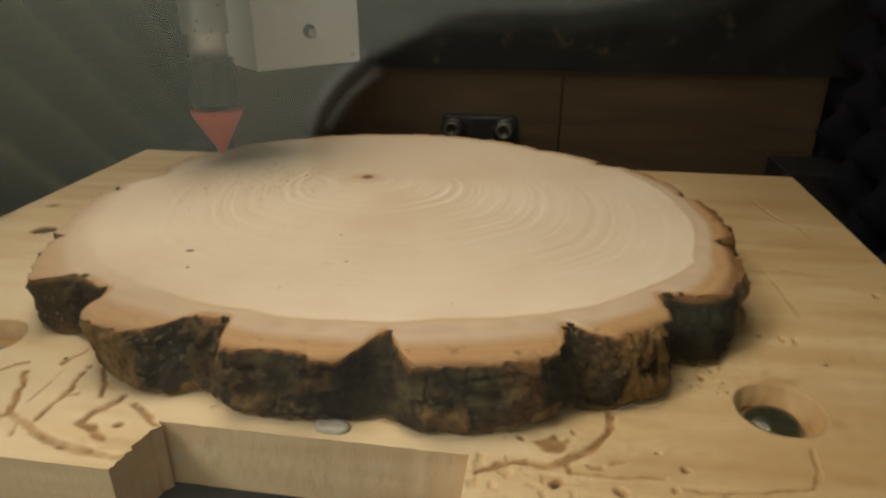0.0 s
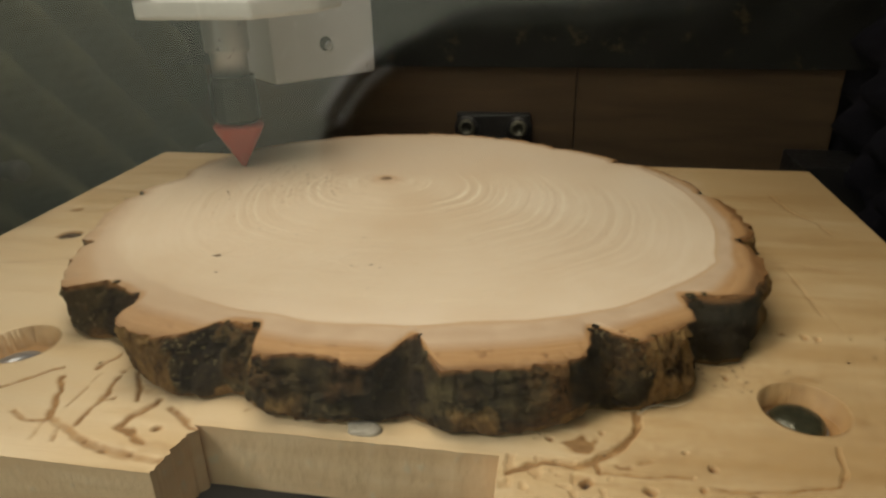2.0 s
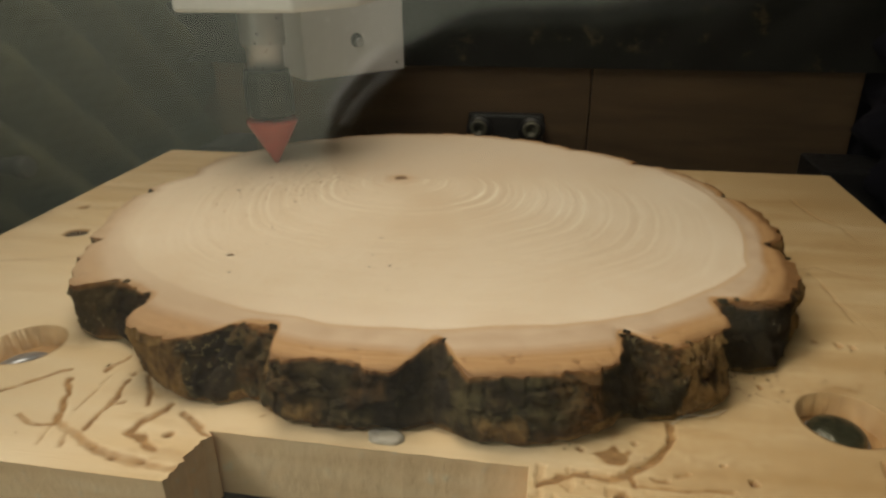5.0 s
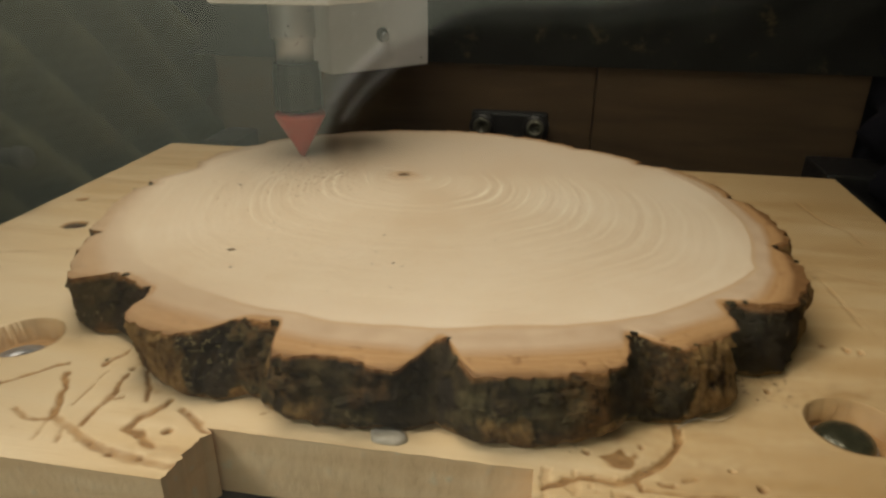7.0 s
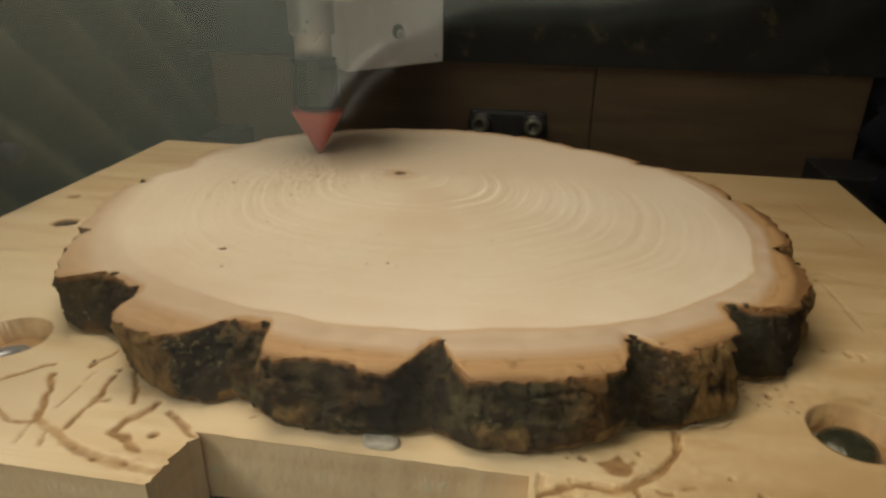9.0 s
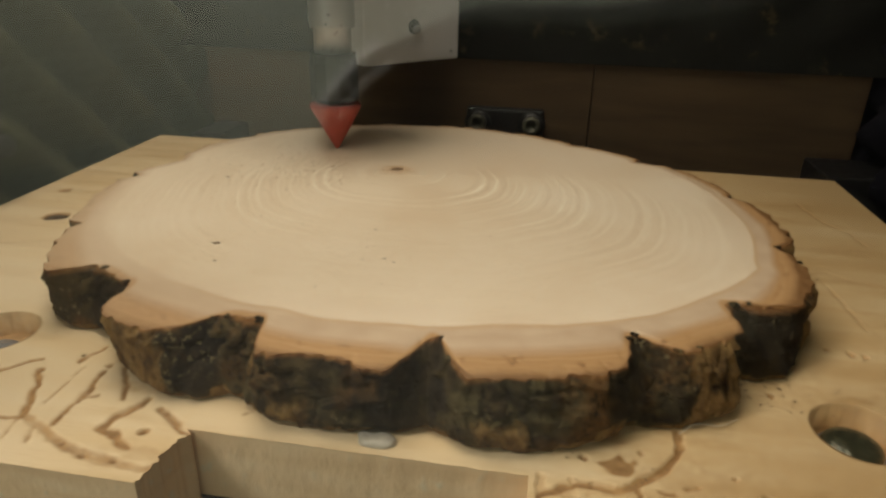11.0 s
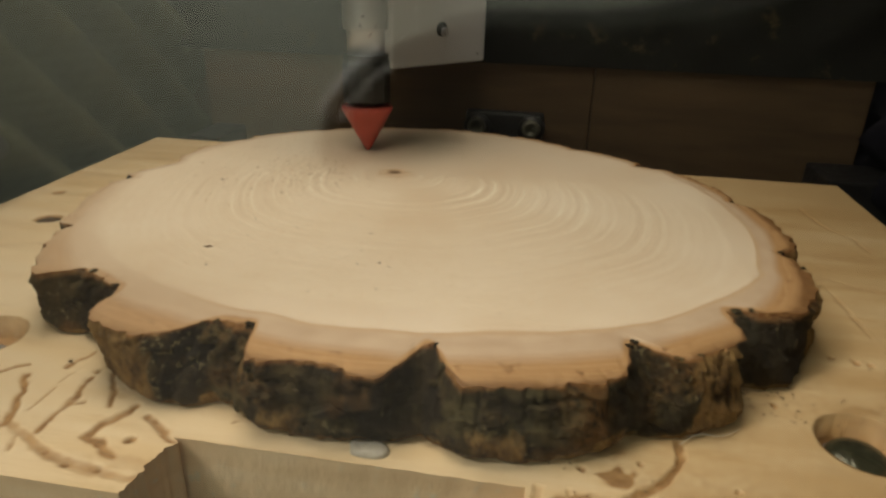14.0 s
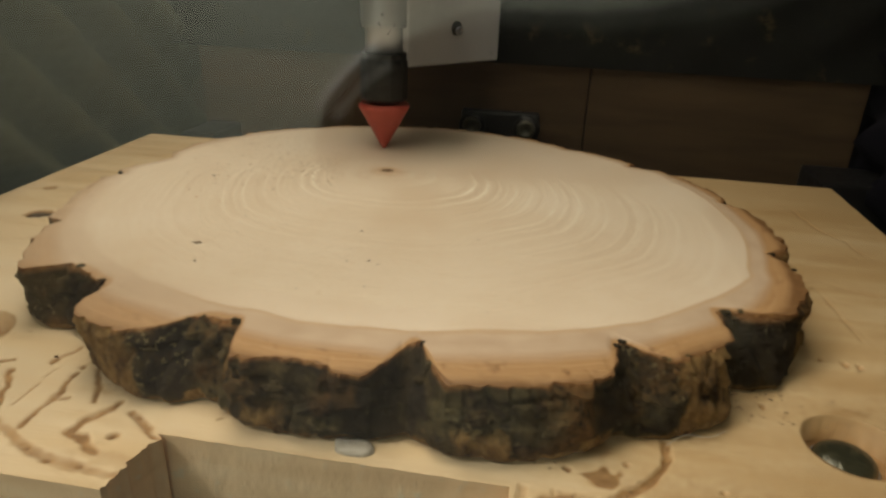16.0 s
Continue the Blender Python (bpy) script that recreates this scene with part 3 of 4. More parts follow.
def build_slice():
    log = thing("log_slice", "round log slice with sanded pale face and rough dark bark", "wood slice")
    N = 1440
    ang = np.arange(N) * 360.0 / N
    rad = np.radians(ang)
    fray = 1.6 * ring_noise(ang, 0 * ang, 21, 2.0, 5) + 1.5 * ring_noise(ang, 0 * ang, 22, 0.75, 5)
    r_top = outline(ang) + fray
    ox, oy = CX + r_top * np.cos(rad), CY + r_top * np.sin(rad)
    base = np.interp(ang, [k for k, _ in OUTLINE] + [360], [v for _, v in OUTLINE] + [113])
    # the face: rings of points drawn from the pith out to the rim
    ks = np.concatenate([np.linspace(0, 0.85, 40), np.linspace(0.86, 1.0, 36)])
    px = PITH[0] + ks[:, None] * (ox - PITH[0])
    py = PITH[1] + ks[:, None] * (oy - PITH[1])
    full = np.hypot(CX + base * np.cos(rad) - PITH[0], CY + base * np.sin(rad) - PITH[1])
    ring = np.hypot(px - PITH[0], py - PITH[1]) / full * 95
    pa = np.degrees(np.arctan2(py - CY, px - CX)) % 360
    edge_r = np.interp(pa.ravel(), [k for k, _ in OUTLINE] + [360], [v for _, v in OUTLINE] + [113]).reshape(pa.shape)
    pd = np.hypot(px - CX, py - CY)
    # 0 at the pale wood's middle, about 11 at its border and 18 at the bark
    soft_r = sum(np.roll(r_top, k) for k in range(-5, 6)) / 11
    near = np.interp(pa.ravel(), np.append(ang, 360), np.append(soft_r, soft_r[0])).reshape(pa.shape) - pd
    pale = np.interp(pa.ravel(), [k for k, _ in PALE], [v for _, v in PALE]).reshape(pa.shape)
    rim = np.maximum(9.9 + 8.6 * (pd - pale) / np.maximum(3.5, edge_r - pale), 18.8 - near * 1.9)
    rim = rim + np.clip((rim - 11) / 2.5, 0, 1) * (2.2 * np.exp(-((pa - 345) / 13) ** 2) + 1.2 * np.exp(-(pa / 22) ** 2))
    # the sectors about the pith where sanding has brought out the rings
    ta = np.degrees(np.arctan2(py - PITH[1], px - PITH[0]))
    clear = sum(k * np.exp(-(((ta - c + 180) % 360 - 180) / w) ** 2) for c, w, k in ((-22, 26, 1.0), (-150, 34, 0.8), (-90, 30, 0.25), (150, 40, 0.3)))
    z = TOP + 0.12 * smooth_noise(px + 400, py, 23, 12.0) - np.clip(ks[:, None] - 0.975, 0, 1) / 0.025 * np.clip(0.4 + 0.8 * smooth_noise(px + 500, py, 24, 3.5) + 0.5 * smooth_noise(px + 500, py, 25, 1.2), 0, 3)
    hole = np.exp(-(((px - PITH[0]) / 2.0) ** 2 + ((py - PITH[1]) / 1.3) ** 2) ** 2)
    z = z - 1.5 * hole
    v = np.stack([px, py, z], -1).reshape(-1, 3) / 1000
    K = len(ks)
    i, j = np.meshgrid(np.arange(K - 1), np.arange(N), indexing="ij")
    j2 = (j + 1) % N
    q = np.stack([i * N + j, (i + 1) * N + j, (i + 1) * N + j2, i * N + j2], -1).reshape(-1, 4)
    from_arrays("sanded_face", v, q, WOOD, log, {"ring": ring.ravel(), "rim": rim.ravel(), "faded": np.exp(-((pa - 190) / 52) ** 2).ravel(), "clear": clear.ravel()}, "pale sanded end grain with growth rings")
    # the bark wall, clefts shallower towards the foot
    M = 34
    h = np.linspace(0, 1, M)
    A, Hh = np.meshgrid(ang, h)
    zz = z[-1][None, :] * (1 - Hh) + 0.3 * Hh
    r0 = outline(ang)
    qx, qy = (CX + r0 * np.cos(rad))[None, :] + 0 * zz + 500, (CY + r0 * np.sin(rad))[None, :] + 0 * zz
    plates = 1.1 * ring_noise(A, zz, 31, 3.6, 7.0) + 0.8 * ring_noise(A + zz * 0.4, zz, 32, 1.5, 2.4)
    for cell, amp, seed in ((4.5, 1.0, 51), (2.2, 0.7, 53), (1.1, 0.45, 55), (0.6, 0.3, 57)):
        plates = plates + amp * (smooth_noise(qx + 0.3 * zz, zz * 0.9 + 60, seed, cell) + smooth_noise(qy + 0.2 * zz, zz * 0.9 + 60, seed + 1, cell))
    crack = np.clip(0.08 - np.abs(ring_noise(A + 1.2 * ring_noise(A, zz, 37, 4, 3), zz, 35, 2.4, 5.5)), 0, 1) / 0.08
    soft = np.clip(Hh / 0.12, 0, 1)
    # out from the sawn top to the foot, with a slight undercut at the board
    foot = outline(ang, 0.35) + 0.8
    front = np.clip((ang - 214) / 6, 0, 1) * np.clip((344 - ang) / 6, 0, 1)
    foot = foot * (1 - front) + np.interp(ang, [k for k, _ in FOOT], [v for _, v in FOOT]) * front
    s = 1 - (1 - Hh) ** 1.7
    R = outline(ang)[None, :] * (1 - s) + foot[None, :] * s + fray[None, :] * (1 - Hh) + soft * (plates - 1.0 * crack + 0.6) - 1.6 * (np.clip(Hh - 0.80, 0, 1) / 0.2) ** 2
    v = np.stack([CX + R * np.cos(np.radians(A)), CY + R * np.sin(np.radians(A)), zz], -1).reshape(-1, 3) / 1000
    bast = np.clip(1.1 - Hh / (0.03 + 0.10 * np.clip(0.3 + 1.4 * ring_noise(A, zz * 0, 36, 5, 5), 0, 1)), 0, 1)
    i, j = np.meshgrid(np.arange(M - 1), np.arange(N), indexing="ij")
    j2 = (j + 1) % N
    q = np.stack([i * N + j, (i + 1) * N + j, (i + 1) * N + j2, i * N + j2], -1).reshape(-1, 4)
    # inner bark laid bare where the outer plates have broken away
    bare = 0.62 * np.clip((Hh - 0.84) / 0.16, 0, 1)
    def patches(spots):
        """Soft-edged patches of the bark: angle, half width, height from the top, half height, strength."""
        out = 0 * Hh
        for c, w, hc, hw, k in spots:
            out = np.maximum(out, k * np.exp(-((A - c) / w) ** 4 - ((Hh - hc) / hw) ** 4))
        return out

    bare = np.maximum(bare, patches([(241, 5.0, 0.5, 0.8, 1.0), (246, 1.2, 0.8, 0.4, 0.6), (260, 3.2, 0.45, 0.3, 0.45), (264, 3.5, 0.72, 0.2, 0.42), (288, 3.5, 0.85, 0.3, 0.45),
                                     (301, 2.5, 0.9, 0.2, 0.5), (315.2, 3.8, 0.55, 0.8, 1.1), (341, 6.0, 0.4, 0.6, 1.05), (353, 6, 0.3, 0.6, 0.8), (217, 2.5, 0.5, 0.7, 0.4), (253, 1.5, 0.95, 0.15, 0.6)]))
    weathered = patches([(221.5, 3.4, 0.5, 0.8, 0.58), (256.9, 1.5, 0.5, 0.8, 0.5), (267, 5.0, 0.4, 0.45, 0.55), (284.5, 1.8, 0.4, 0.6, 0.5), (294.5, 4.2, 0.4, 0.5, 0.46), (310.5, 1.8, 0.5, 0.4, 0.3)])
    # black bark, with shade painted on where the clefts cut in
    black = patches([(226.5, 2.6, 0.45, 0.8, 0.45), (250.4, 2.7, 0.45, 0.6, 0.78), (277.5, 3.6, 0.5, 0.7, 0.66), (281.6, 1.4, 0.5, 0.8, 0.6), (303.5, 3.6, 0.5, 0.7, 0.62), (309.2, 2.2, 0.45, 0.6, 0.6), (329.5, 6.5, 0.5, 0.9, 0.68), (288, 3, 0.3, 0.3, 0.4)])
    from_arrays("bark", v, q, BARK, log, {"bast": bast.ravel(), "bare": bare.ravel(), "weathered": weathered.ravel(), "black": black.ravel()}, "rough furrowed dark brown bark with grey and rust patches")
    return log


build_slice()


# ---- bolts in the bores, glue ----
def build_bolt(x, y, z, label, r=0.0068):
    bolt = thing("bolt", label, "bolt", (x, y, z))
    part("washer", shade(turned([(r * 0.4, 0), (r * 1.1, 0), (r * 1.12, 0.0004), (r * 1.1, 0.0009), (r * 0.4, 0.0009)])), STEEL, bolt)
    head = turned([(r, 0.0008), (r, 0.0018), (r * 0.96, 0.0025), (r * 0.88, 0.0031), (r * 0.74, 0.0036), (r * 0.58, 0.0039), (r * 0.4, 0.0041), (r * 0.2, 0.0042), (0, 0.0042)], 48)
    part("bolt_head", shade(head), ZINC, bolt, "oily dark olive domed head")
    return bolt


build_bolt(0.0580, 0.1354, -0.0059, "oily dark domed bolt with washer sunk in a counterbore", 0.0064)
flat_washer = thing("washer", "flat blue-grey steel washer at the bottom of a counterbore", "washer", (-0.1525, 0.1318, -0.0063))
part("ring", shade(turned([(0.0030, 0), (0.0072, 0), (0.0074, 0.0005), (0.0072, 0.0011), (0.0030, 0.0011), (0.0028, 0.0005)])), STEEL, flat_washer)


# ---- the spindle ----
spindle = thing("milling_spindle", "milling spindle with red cone bit, black nut and aluminium mount", "spindle", (-0.0855, 0.2707, 0.0165))


def build_spindle():
    bit = turned([(0, 0.0), (0.0006, 0.0), (0.0104, 0.0178), (0.0104, 0.0188), (0.0093, 0.0196), (0.0032, 0.0200), (0.0032, 0.0215)], 48)
    bit_ob = part("cone_bit", shade(bit, False), RED, spindle, "red coated cone-shaped engraving bit")
    for k in range(2):
        bm = box(-0.0006, 0.0006, 0.0004, 0.0112, 0.002, 0.0188)
        for v in bm.verts:
            v.co.y *= max(0.03, v.co.z / 0.0188)
        bmesh.ops.rotate(bm, verts=bm.verts, matrix=Matrix.Rotation(math.pi * k + 0.6, 3, "Z"))
        part("cutting_edge", bm, RED, bit_ob)
    part("collet_nut", turned([(0.0035, 0.0205), (0.0085, 0.0205), (0.0098, 0.022), (0.0098, 0.036), (0.0092, 0.0375), (0.0092, 0.0395), (0.006, 0.0398)], 12), NUT, spindle, "blackened collet nut")
    part("collar", shade(turned([(0.004, 0.0395), (0.0074, 0.0396), (0.0074, 0.0488), (0.0076, 0.0492)])), STEEL, spindle, "polished steel collar")
    part("shaft_housing", shade(turned([(0.0074, 0.0490), (0.0088, 0.0491), (0.0090, 0.0500), (0.0090, 0.075), (0.0088, 0.0765)])), STEEL, spindle)
    corners = [(-0.022, -0.026), (0.024, -0.026), (0.039, 0.005), (0.039, 0.035), (-0.022, 0.035)]
    cx, cy = sum(c[0] for c in corners) / 5, sum(c[1] for c in corners) / 5

    def prism(z0, z1, grow, bevel):
        bm = bmesh.new()
        ring = []
        for z in (z0, z1):
            ring.append([bm.verts.new((cx + (x - cx) * grow, cy + (y - cy) * grow, z)) for x, y in corners])
        bm.faces.new(ring[0][::-1])
        bm.faces.new(ring[1])
        for k in range(5):
            bm.faces.new((ring[0][k], ring[0][(k + 1) % 5], ring[1][(k + 1) % 5], ring[1][k]))
        bmesh.ops.bevel(bm, geom=bm.edges[:], offset=bevel, segments=3, affect="EDGES", profile=0.6)
        return bm

    cover = part("motor_cover", prism(0.0645, 0.130, 0.93, 0.002), WHITE, spindle, "pale angular motor cover")
    part("lip", prism(0.0632, 0.0705, 1.0, 0.0018), WHITE, cover, "white lip round the cover's foot")
    post = box(-0.0219, -0.0140, -0.0262, -0.0200, 0.0700, 0.131, 0.0015)
    part("corner_post", post, WHITE, cover, "white corner post")
    for k in range(3):
        bm = turned([(0, 0), (0.0016, 0), (0.0016, 0.0012), (0, 0.0014)], 20)
        bmesh.ops.transform(bm, verts=bm.verts, matrix=Matrix.Translation((-0.008 + 0.012 * k, -0.0238, 0.090)) @ Matrix.Rotation(radians(90), 4, "X"))
        part("screw", shade(bm), STEEL, cover)
    # the aluminium mount, an angled block whose corner faces forward
    turn = Matrix.Rotation(radians(48), 3, "Z")
    mount = box(-0.002, 0.0545, 0, 0.036, 0.0273, 0.14, 0.0012)
    bmesh.ops.rotate(mount, verts=mount.verts, matrix=turn)
    bmesh.ops.translate(mount, verts=mount.verts, vec=(0.0015, 0.0444, 0))
    mount_ob = part("spindle_mount", mount, ALU, spindle, "milled grey aluminium mounting block")
    along, out = turn @ Vector((1, 0, 0)), turn @ Vector((0, -1, 0))
    at = Vector((0.0015, 0.0444, 0.0439)) + along * 0.0265
    # a flat dark disc paints the shade inside the screw hole
    hole = turned([(0, 0.0003), (0.0026, 0.0003), (0.0033, 0.0002), (0.0034, 0.0001)][::-1], 32)
    bmesh.ops.transform(hole, verts=hole.verts, matrix=Matrix.Translation(at) @ out.to_track_quat("Z", "Y").to_matrix().to_4x4())
    part("screw_hole_disc", shade(hole), NUT, mount_ob, "dark disc for the shade in a screw hole")
    # a small bright head, set off centre, stands for the hole's glint
    head = turned([(0, 0.0008), (0.0009, 0.0008), (0.0011, 0.0013), (0.0019, 0.0014), (0.0022, 0.0009), (0.0022, 0.0004)][::-1], 32)
    bmesh.ops.transform(head, verts=head.verts, matrix=Matrix.Translation(at + along * 0.0013 - Vector((0, 0, 0.0012))) @ out.to_track_quat("Z", "Y").to_matrix().to_4x4())
    part("screw", shade(head), STEEL, mount_ob, "small bright screw head added as the hole's glint")
    at = Vector((0.0015, 0.0444, 0.0313)) + along * 0.0495
    pin = turned([(0.0004, 0.0001), (0.0006, 0.0003), (0.0004, 0.0004), (0, 0.0002)], 16)
    bmesh.ops.transform(pin, verts=pin.verts, matrix=Matrix.Translation(at) @ out.to_track_quat("Z", "Y").to_matrix().to_4x4())
    part("pin", shade(pin), NUT, mount_ob, "small dark pin")


build_spindle()


# ---- the enclosure ----
def foam_sheet(name, origin, u, v, width, height, mat, label, period=0.042, amp=0.020, slant=0.5):
    """Egg-crate foam; slant above 0.5 runs its ridges more to one diagonal."""
    nu, nv = int(width / 0.006), int(height / 0.006)
    origin, u, v = Vector(origin), Vector(u), Vector(v)
    n = u.cross(v)
    a, b = np.meshgrid(np.linspace(0, width, nu), np.linspace(0, height, nv), indexing="ij")
    k = 2 * math.pi / period
    d = amp * (0.5 - 0.5 * slant * np.cos(k * (a + b)) + 0.5 * (1 - slant) * np.cos(k * (a - b))) + 0.002 * smooth_noise(a * 1000, b * 1000, 41, 14.0)
    d = 0.3 * amp + (d - 0.3 * amp) * np.clip(b / 0.035, 0.08, 1)
    pts = np.array(origin)[None, None, :] + a[..., None] * np.array(u) + b[..., None] * np.array(v) + d[..., None] * np.array(n)
    idx = np.arange(nu * nv).reshape(nu, nv)
    q = np.stack([idx[:-1, :-1], idx[1:, :-1], idx[1:, 1:], idx[:-1, 1:]], -1).reshape(-1, 4)
    ob = from_arrays(name, pts.reshape(-1, 3), q, mat)
    return tagged(ob, label, "foam", "", "structure")


XL, XR, YF, YB, ZB, ZT = -0.250, 0.165, 0.045, 0.40, -0.06, 0.42
tagged(part("floor", box(XL - 0.03, XR + 0.03, YF, YB + 0.03, ZB - 0.02, ZB), BLACK), "dark floor of the machine's box", "floor", "", "structure")
tagged(part("ceiling", box(XL - 0.03, XR + 0.03, YF, YB + 0.03, ZT, ZT + 0.02), PANEL), "brown wooden top of the machine's box", "ceiling", "", "structure")
tagged(part("wall_north", box(XL - 0.03, XR + 0.03, YB, YB + 0.018, ZB, ZT), PANEL), "brown wooden back wall of the machine's box", "wall", "", "structure")
tagged(part("wall_west", box(XL - 0.03, XL, YF, YB, ZB, ZT), PANEL), "wooden side wall behind foam", "wall", "", "structure")
tagged(part("wall_east", box(XR, XR + 0.03, YF, YB, ZB, ZT), PANEL), "wooden side wall behind foam", "wall", "", "structure")
foam_sheet("foam_wall", (XL + 0.007, YF, ZB), (0, 1, 0), (0, 0, 1), YB - YF, ZT - ZB, FOAM, "greenish grey egg-crate foam lining the side wall", slant=0.86)
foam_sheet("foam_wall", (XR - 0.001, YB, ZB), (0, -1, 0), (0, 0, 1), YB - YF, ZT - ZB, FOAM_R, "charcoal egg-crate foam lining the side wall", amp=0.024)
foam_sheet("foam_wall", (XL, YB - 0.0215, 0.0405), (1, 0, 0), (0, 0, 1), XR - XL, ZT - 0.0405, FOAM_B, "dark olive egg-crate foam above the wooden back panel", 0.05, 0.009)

tagged(part("window_1", box(XL - 0.2, XR + 0.2, YF - 0.004, YF, ZB - 0.1, ZT + 0.1), PANE), "clear acrylic front pane of the machine's box", "window", "", "structure")
bpy.data.objects["window_1"].visible_shadow = False

# planks of the back panel
for x0, x1 in ((XL + 0.033, 0.0068), (0.0073, XR - 0.02)):
    part("plank", box(x0, x1, YB - 0.0215, YB - 0.0005, ZB + 0.001, 0.042, 0.0008), PANEL, bpy.data.objects["wall_north"])

# machine bed under the board
bed = thing("machine_bed", "black slotted aluminium machine bed under the board", "machine bed")
for k in range(6):
    y0 = 0.094 + k * 0.040
    part("rail", box(BX0 + 0.004, BX1 - 0.004, y0, y0 + 0.034, -0.038, -0.0182, 0.0008), BLACK, bed)
part("cross_bar", box(BX0 + 0.02, BX1 - 0.02, 0.1, 0.32, -0.0597, -0.0382, 0.001), BLACK, bed)


# bracket with two bolts on the back panel
bracket = thing("bracket", "black plate with two socket bolts fixed to the wooden back panel", "bracket", (-0.0393, YB - 0.0215, 0.0072))
part("plate", box(-0.0215, 0.0215, -0.006, -0.0002, -0.0095, 0.0080, 0.002), BLACK, bracket)
WORN = plain("worn_bolt_steel", (0.11, 0.107, 0.08), 0.45, 0.3, 0.5, 300, 0.0003)
for sx in (-0.0149, 0.0149):
    bm = turned([(0, 0.0005), (0.0024, 0.0005), (0.0026, 0.003), (0.0044, 0.0032), (0.005, 0.002), (0.005, 0), (0, 0)][::-1], 32)
    bmesh.ops.transform(bm, verts=bm.verts, matrix=Matrix.Translation((sx, -0.0081, 0.0)) @ Matrix.Rotation(radians(90), 4, "X"))
    part("bolt_head", shade(bm), WORN, bracket, "worn steel socket bolt head")
    bm = turned([(0, 0), (0.0074, 0), (0.0074, 0.0068), (0.0068, 0.0080), (0, 0.0080)], 40)
    bmesh.ops.transform(bm, verts=bm.verts, matrix=Matrix.Translation((sx, -0.0002, -0.0006)) @ Matrix.Rotation(radians(90), 4, "X"))
    part("boss", shade(bm), BLACK, bracket)

# black feet of the frame behind the board's corners
for x0, x1 in ((-0.214, -0.195), (0.122, 0.163)):
    foot = thing("frame_block", "black metal frame block behind the board's corner", "machine frame")
    part("block", box(x0, x1, 0.345, 0.380, ZB + 0.0005, -0.003, 0.0015), BLACK, foot)

# a black knob on the foam wall
knob = thing("knob", "small black round knob on the foam wall", "knob", (XL + 0.024, 0.219, 0.023))
bm = turned([(0, 0), (0.0034, 0), (0.0034, 0.006), (0.0044, 0.0065), (0.0044, 0.011), (0.0036, 0.012), (0, 0.012)], 24)
bmesh.ops.rotate(bm, verts=bm.verts, matrix=Matrix.Rotation(radians(90), 3, "Y"))
part("knob_body", shade(bm), MATTE, knob)

# ---- the room behind the pane ----
tagged(part("wall_south", box(-3, 3, -1.55, -1.5, -0.8, 1.9), WALLPAINT), "pale painted wall of the room", "wall", "", "structure")
tagged(part("wall_room_west", box(-3.05, -3, -1.5, 1.5, -0.8, 1.9), WALLPAINT), "pale painted wall of the room", "wall", "", "structure")
tagged(part("wall_room_east", box(3, 3.05, -1.5, 1.5, -0.8, 1.9), WALLPAINT), "pale painted wall of the room", "wall", "", "structure")
tagged(part("wall_room_north", box(-3, 3, 1.5, 1.55, -0.8, 1.9), WALLPAINT), "pale painted wall of the room", "wall", "", "structure")
tagged(part("ceiling_room", box(-3, 3, -1.5, 1.5, 1.9, 1.95), WALLPAINT), "pale painted ceiling of the room", "ceiling", "", "structure")
tagged(part("ground", box(-3, 3, -1.5, 1.5, -0.85, -0.8), FLOORBOARD), "grey floor of the room", "floor", "", "structure")


# added dark form, rounded and bright-rimmed, blocking reflected haze; seen only in the pane
def build_haze_block():
    haze_block = thing("cabinet", "added dark form with rounded corner and bright rim, blocking reflected haze", "cabinet", (0, -0.71, 0))
    left, top, rad, right, foot = -0.318, 0.022, 0.22, 0.60, -0.7995
    path = [(0.42, foot), (0.36, -0.42), (0.16, -0.146), (-0.10, -0.160), (-0.27, -0.172), (-0.300, -0.163)]
    path += [(left + rad - rad * math.cos(a), top - rad + rad * math.sin(a)) for a in np.linspace(0.30, math.pi / 2, 24)]
    path += [(0.03, top + 0.001), (0.12, 0.034), (0.20, 0.055), (0.35, 0.105), (right, 0.15), (right, foot)]
    bm = bmesh.new()
    front = [bm.verts.new((x, 0, z)) for x, z in path]
    back = [bm.verts.new((x, -0.3, z)) for x, z in path]
    bm.faces.new(front)
    bm.faces.new(back[::-1])
    for k in range(len(path)):
        j = (k + 1) % len(path)
        bm.faces.new((front[j], front[k], back[k], back[j]))
    bmesh.ops.recalc_face_normals(bm, faces=bm.faces)
    part("body", bm, MATTE, haze_block)
    # white strips round the corner that stand in for a glint
    for inset, thick in ((-0.004, 0.010), (0.017, 0.006)):
        bm = bmesh.new()
        rings = []
        for k in range(10, 20):
            (ax, az), (bx, bz) = path[k - 1], path[k + 1]
            tang = Vector((bx - ax, 0, bz - az)).normalized()
            side = Vector((0, 1, 0)).cross(tang)
            c = Vector((path[k][0], 0.006, path[k][1])) + side * inset
            rings.append([bm.verts.new(c + thick * (math.cos(q) * side + math.sin(q) * Vector((0, 1, 0)))) for q in np.linspace(0, 2 * math.pi, 12, endpoint=False)])
        for a, b in zip(rings, rings[1:]):
            for k in range(12):
                bm.faces.new((a[k], a[(k + 1) % 12], b[(k + 1) % 12], b[k]))
        part("rim", shade(bm), GLOSS, haze_block, "bright glossy rim added for the reflected glint")


build_haze_block()


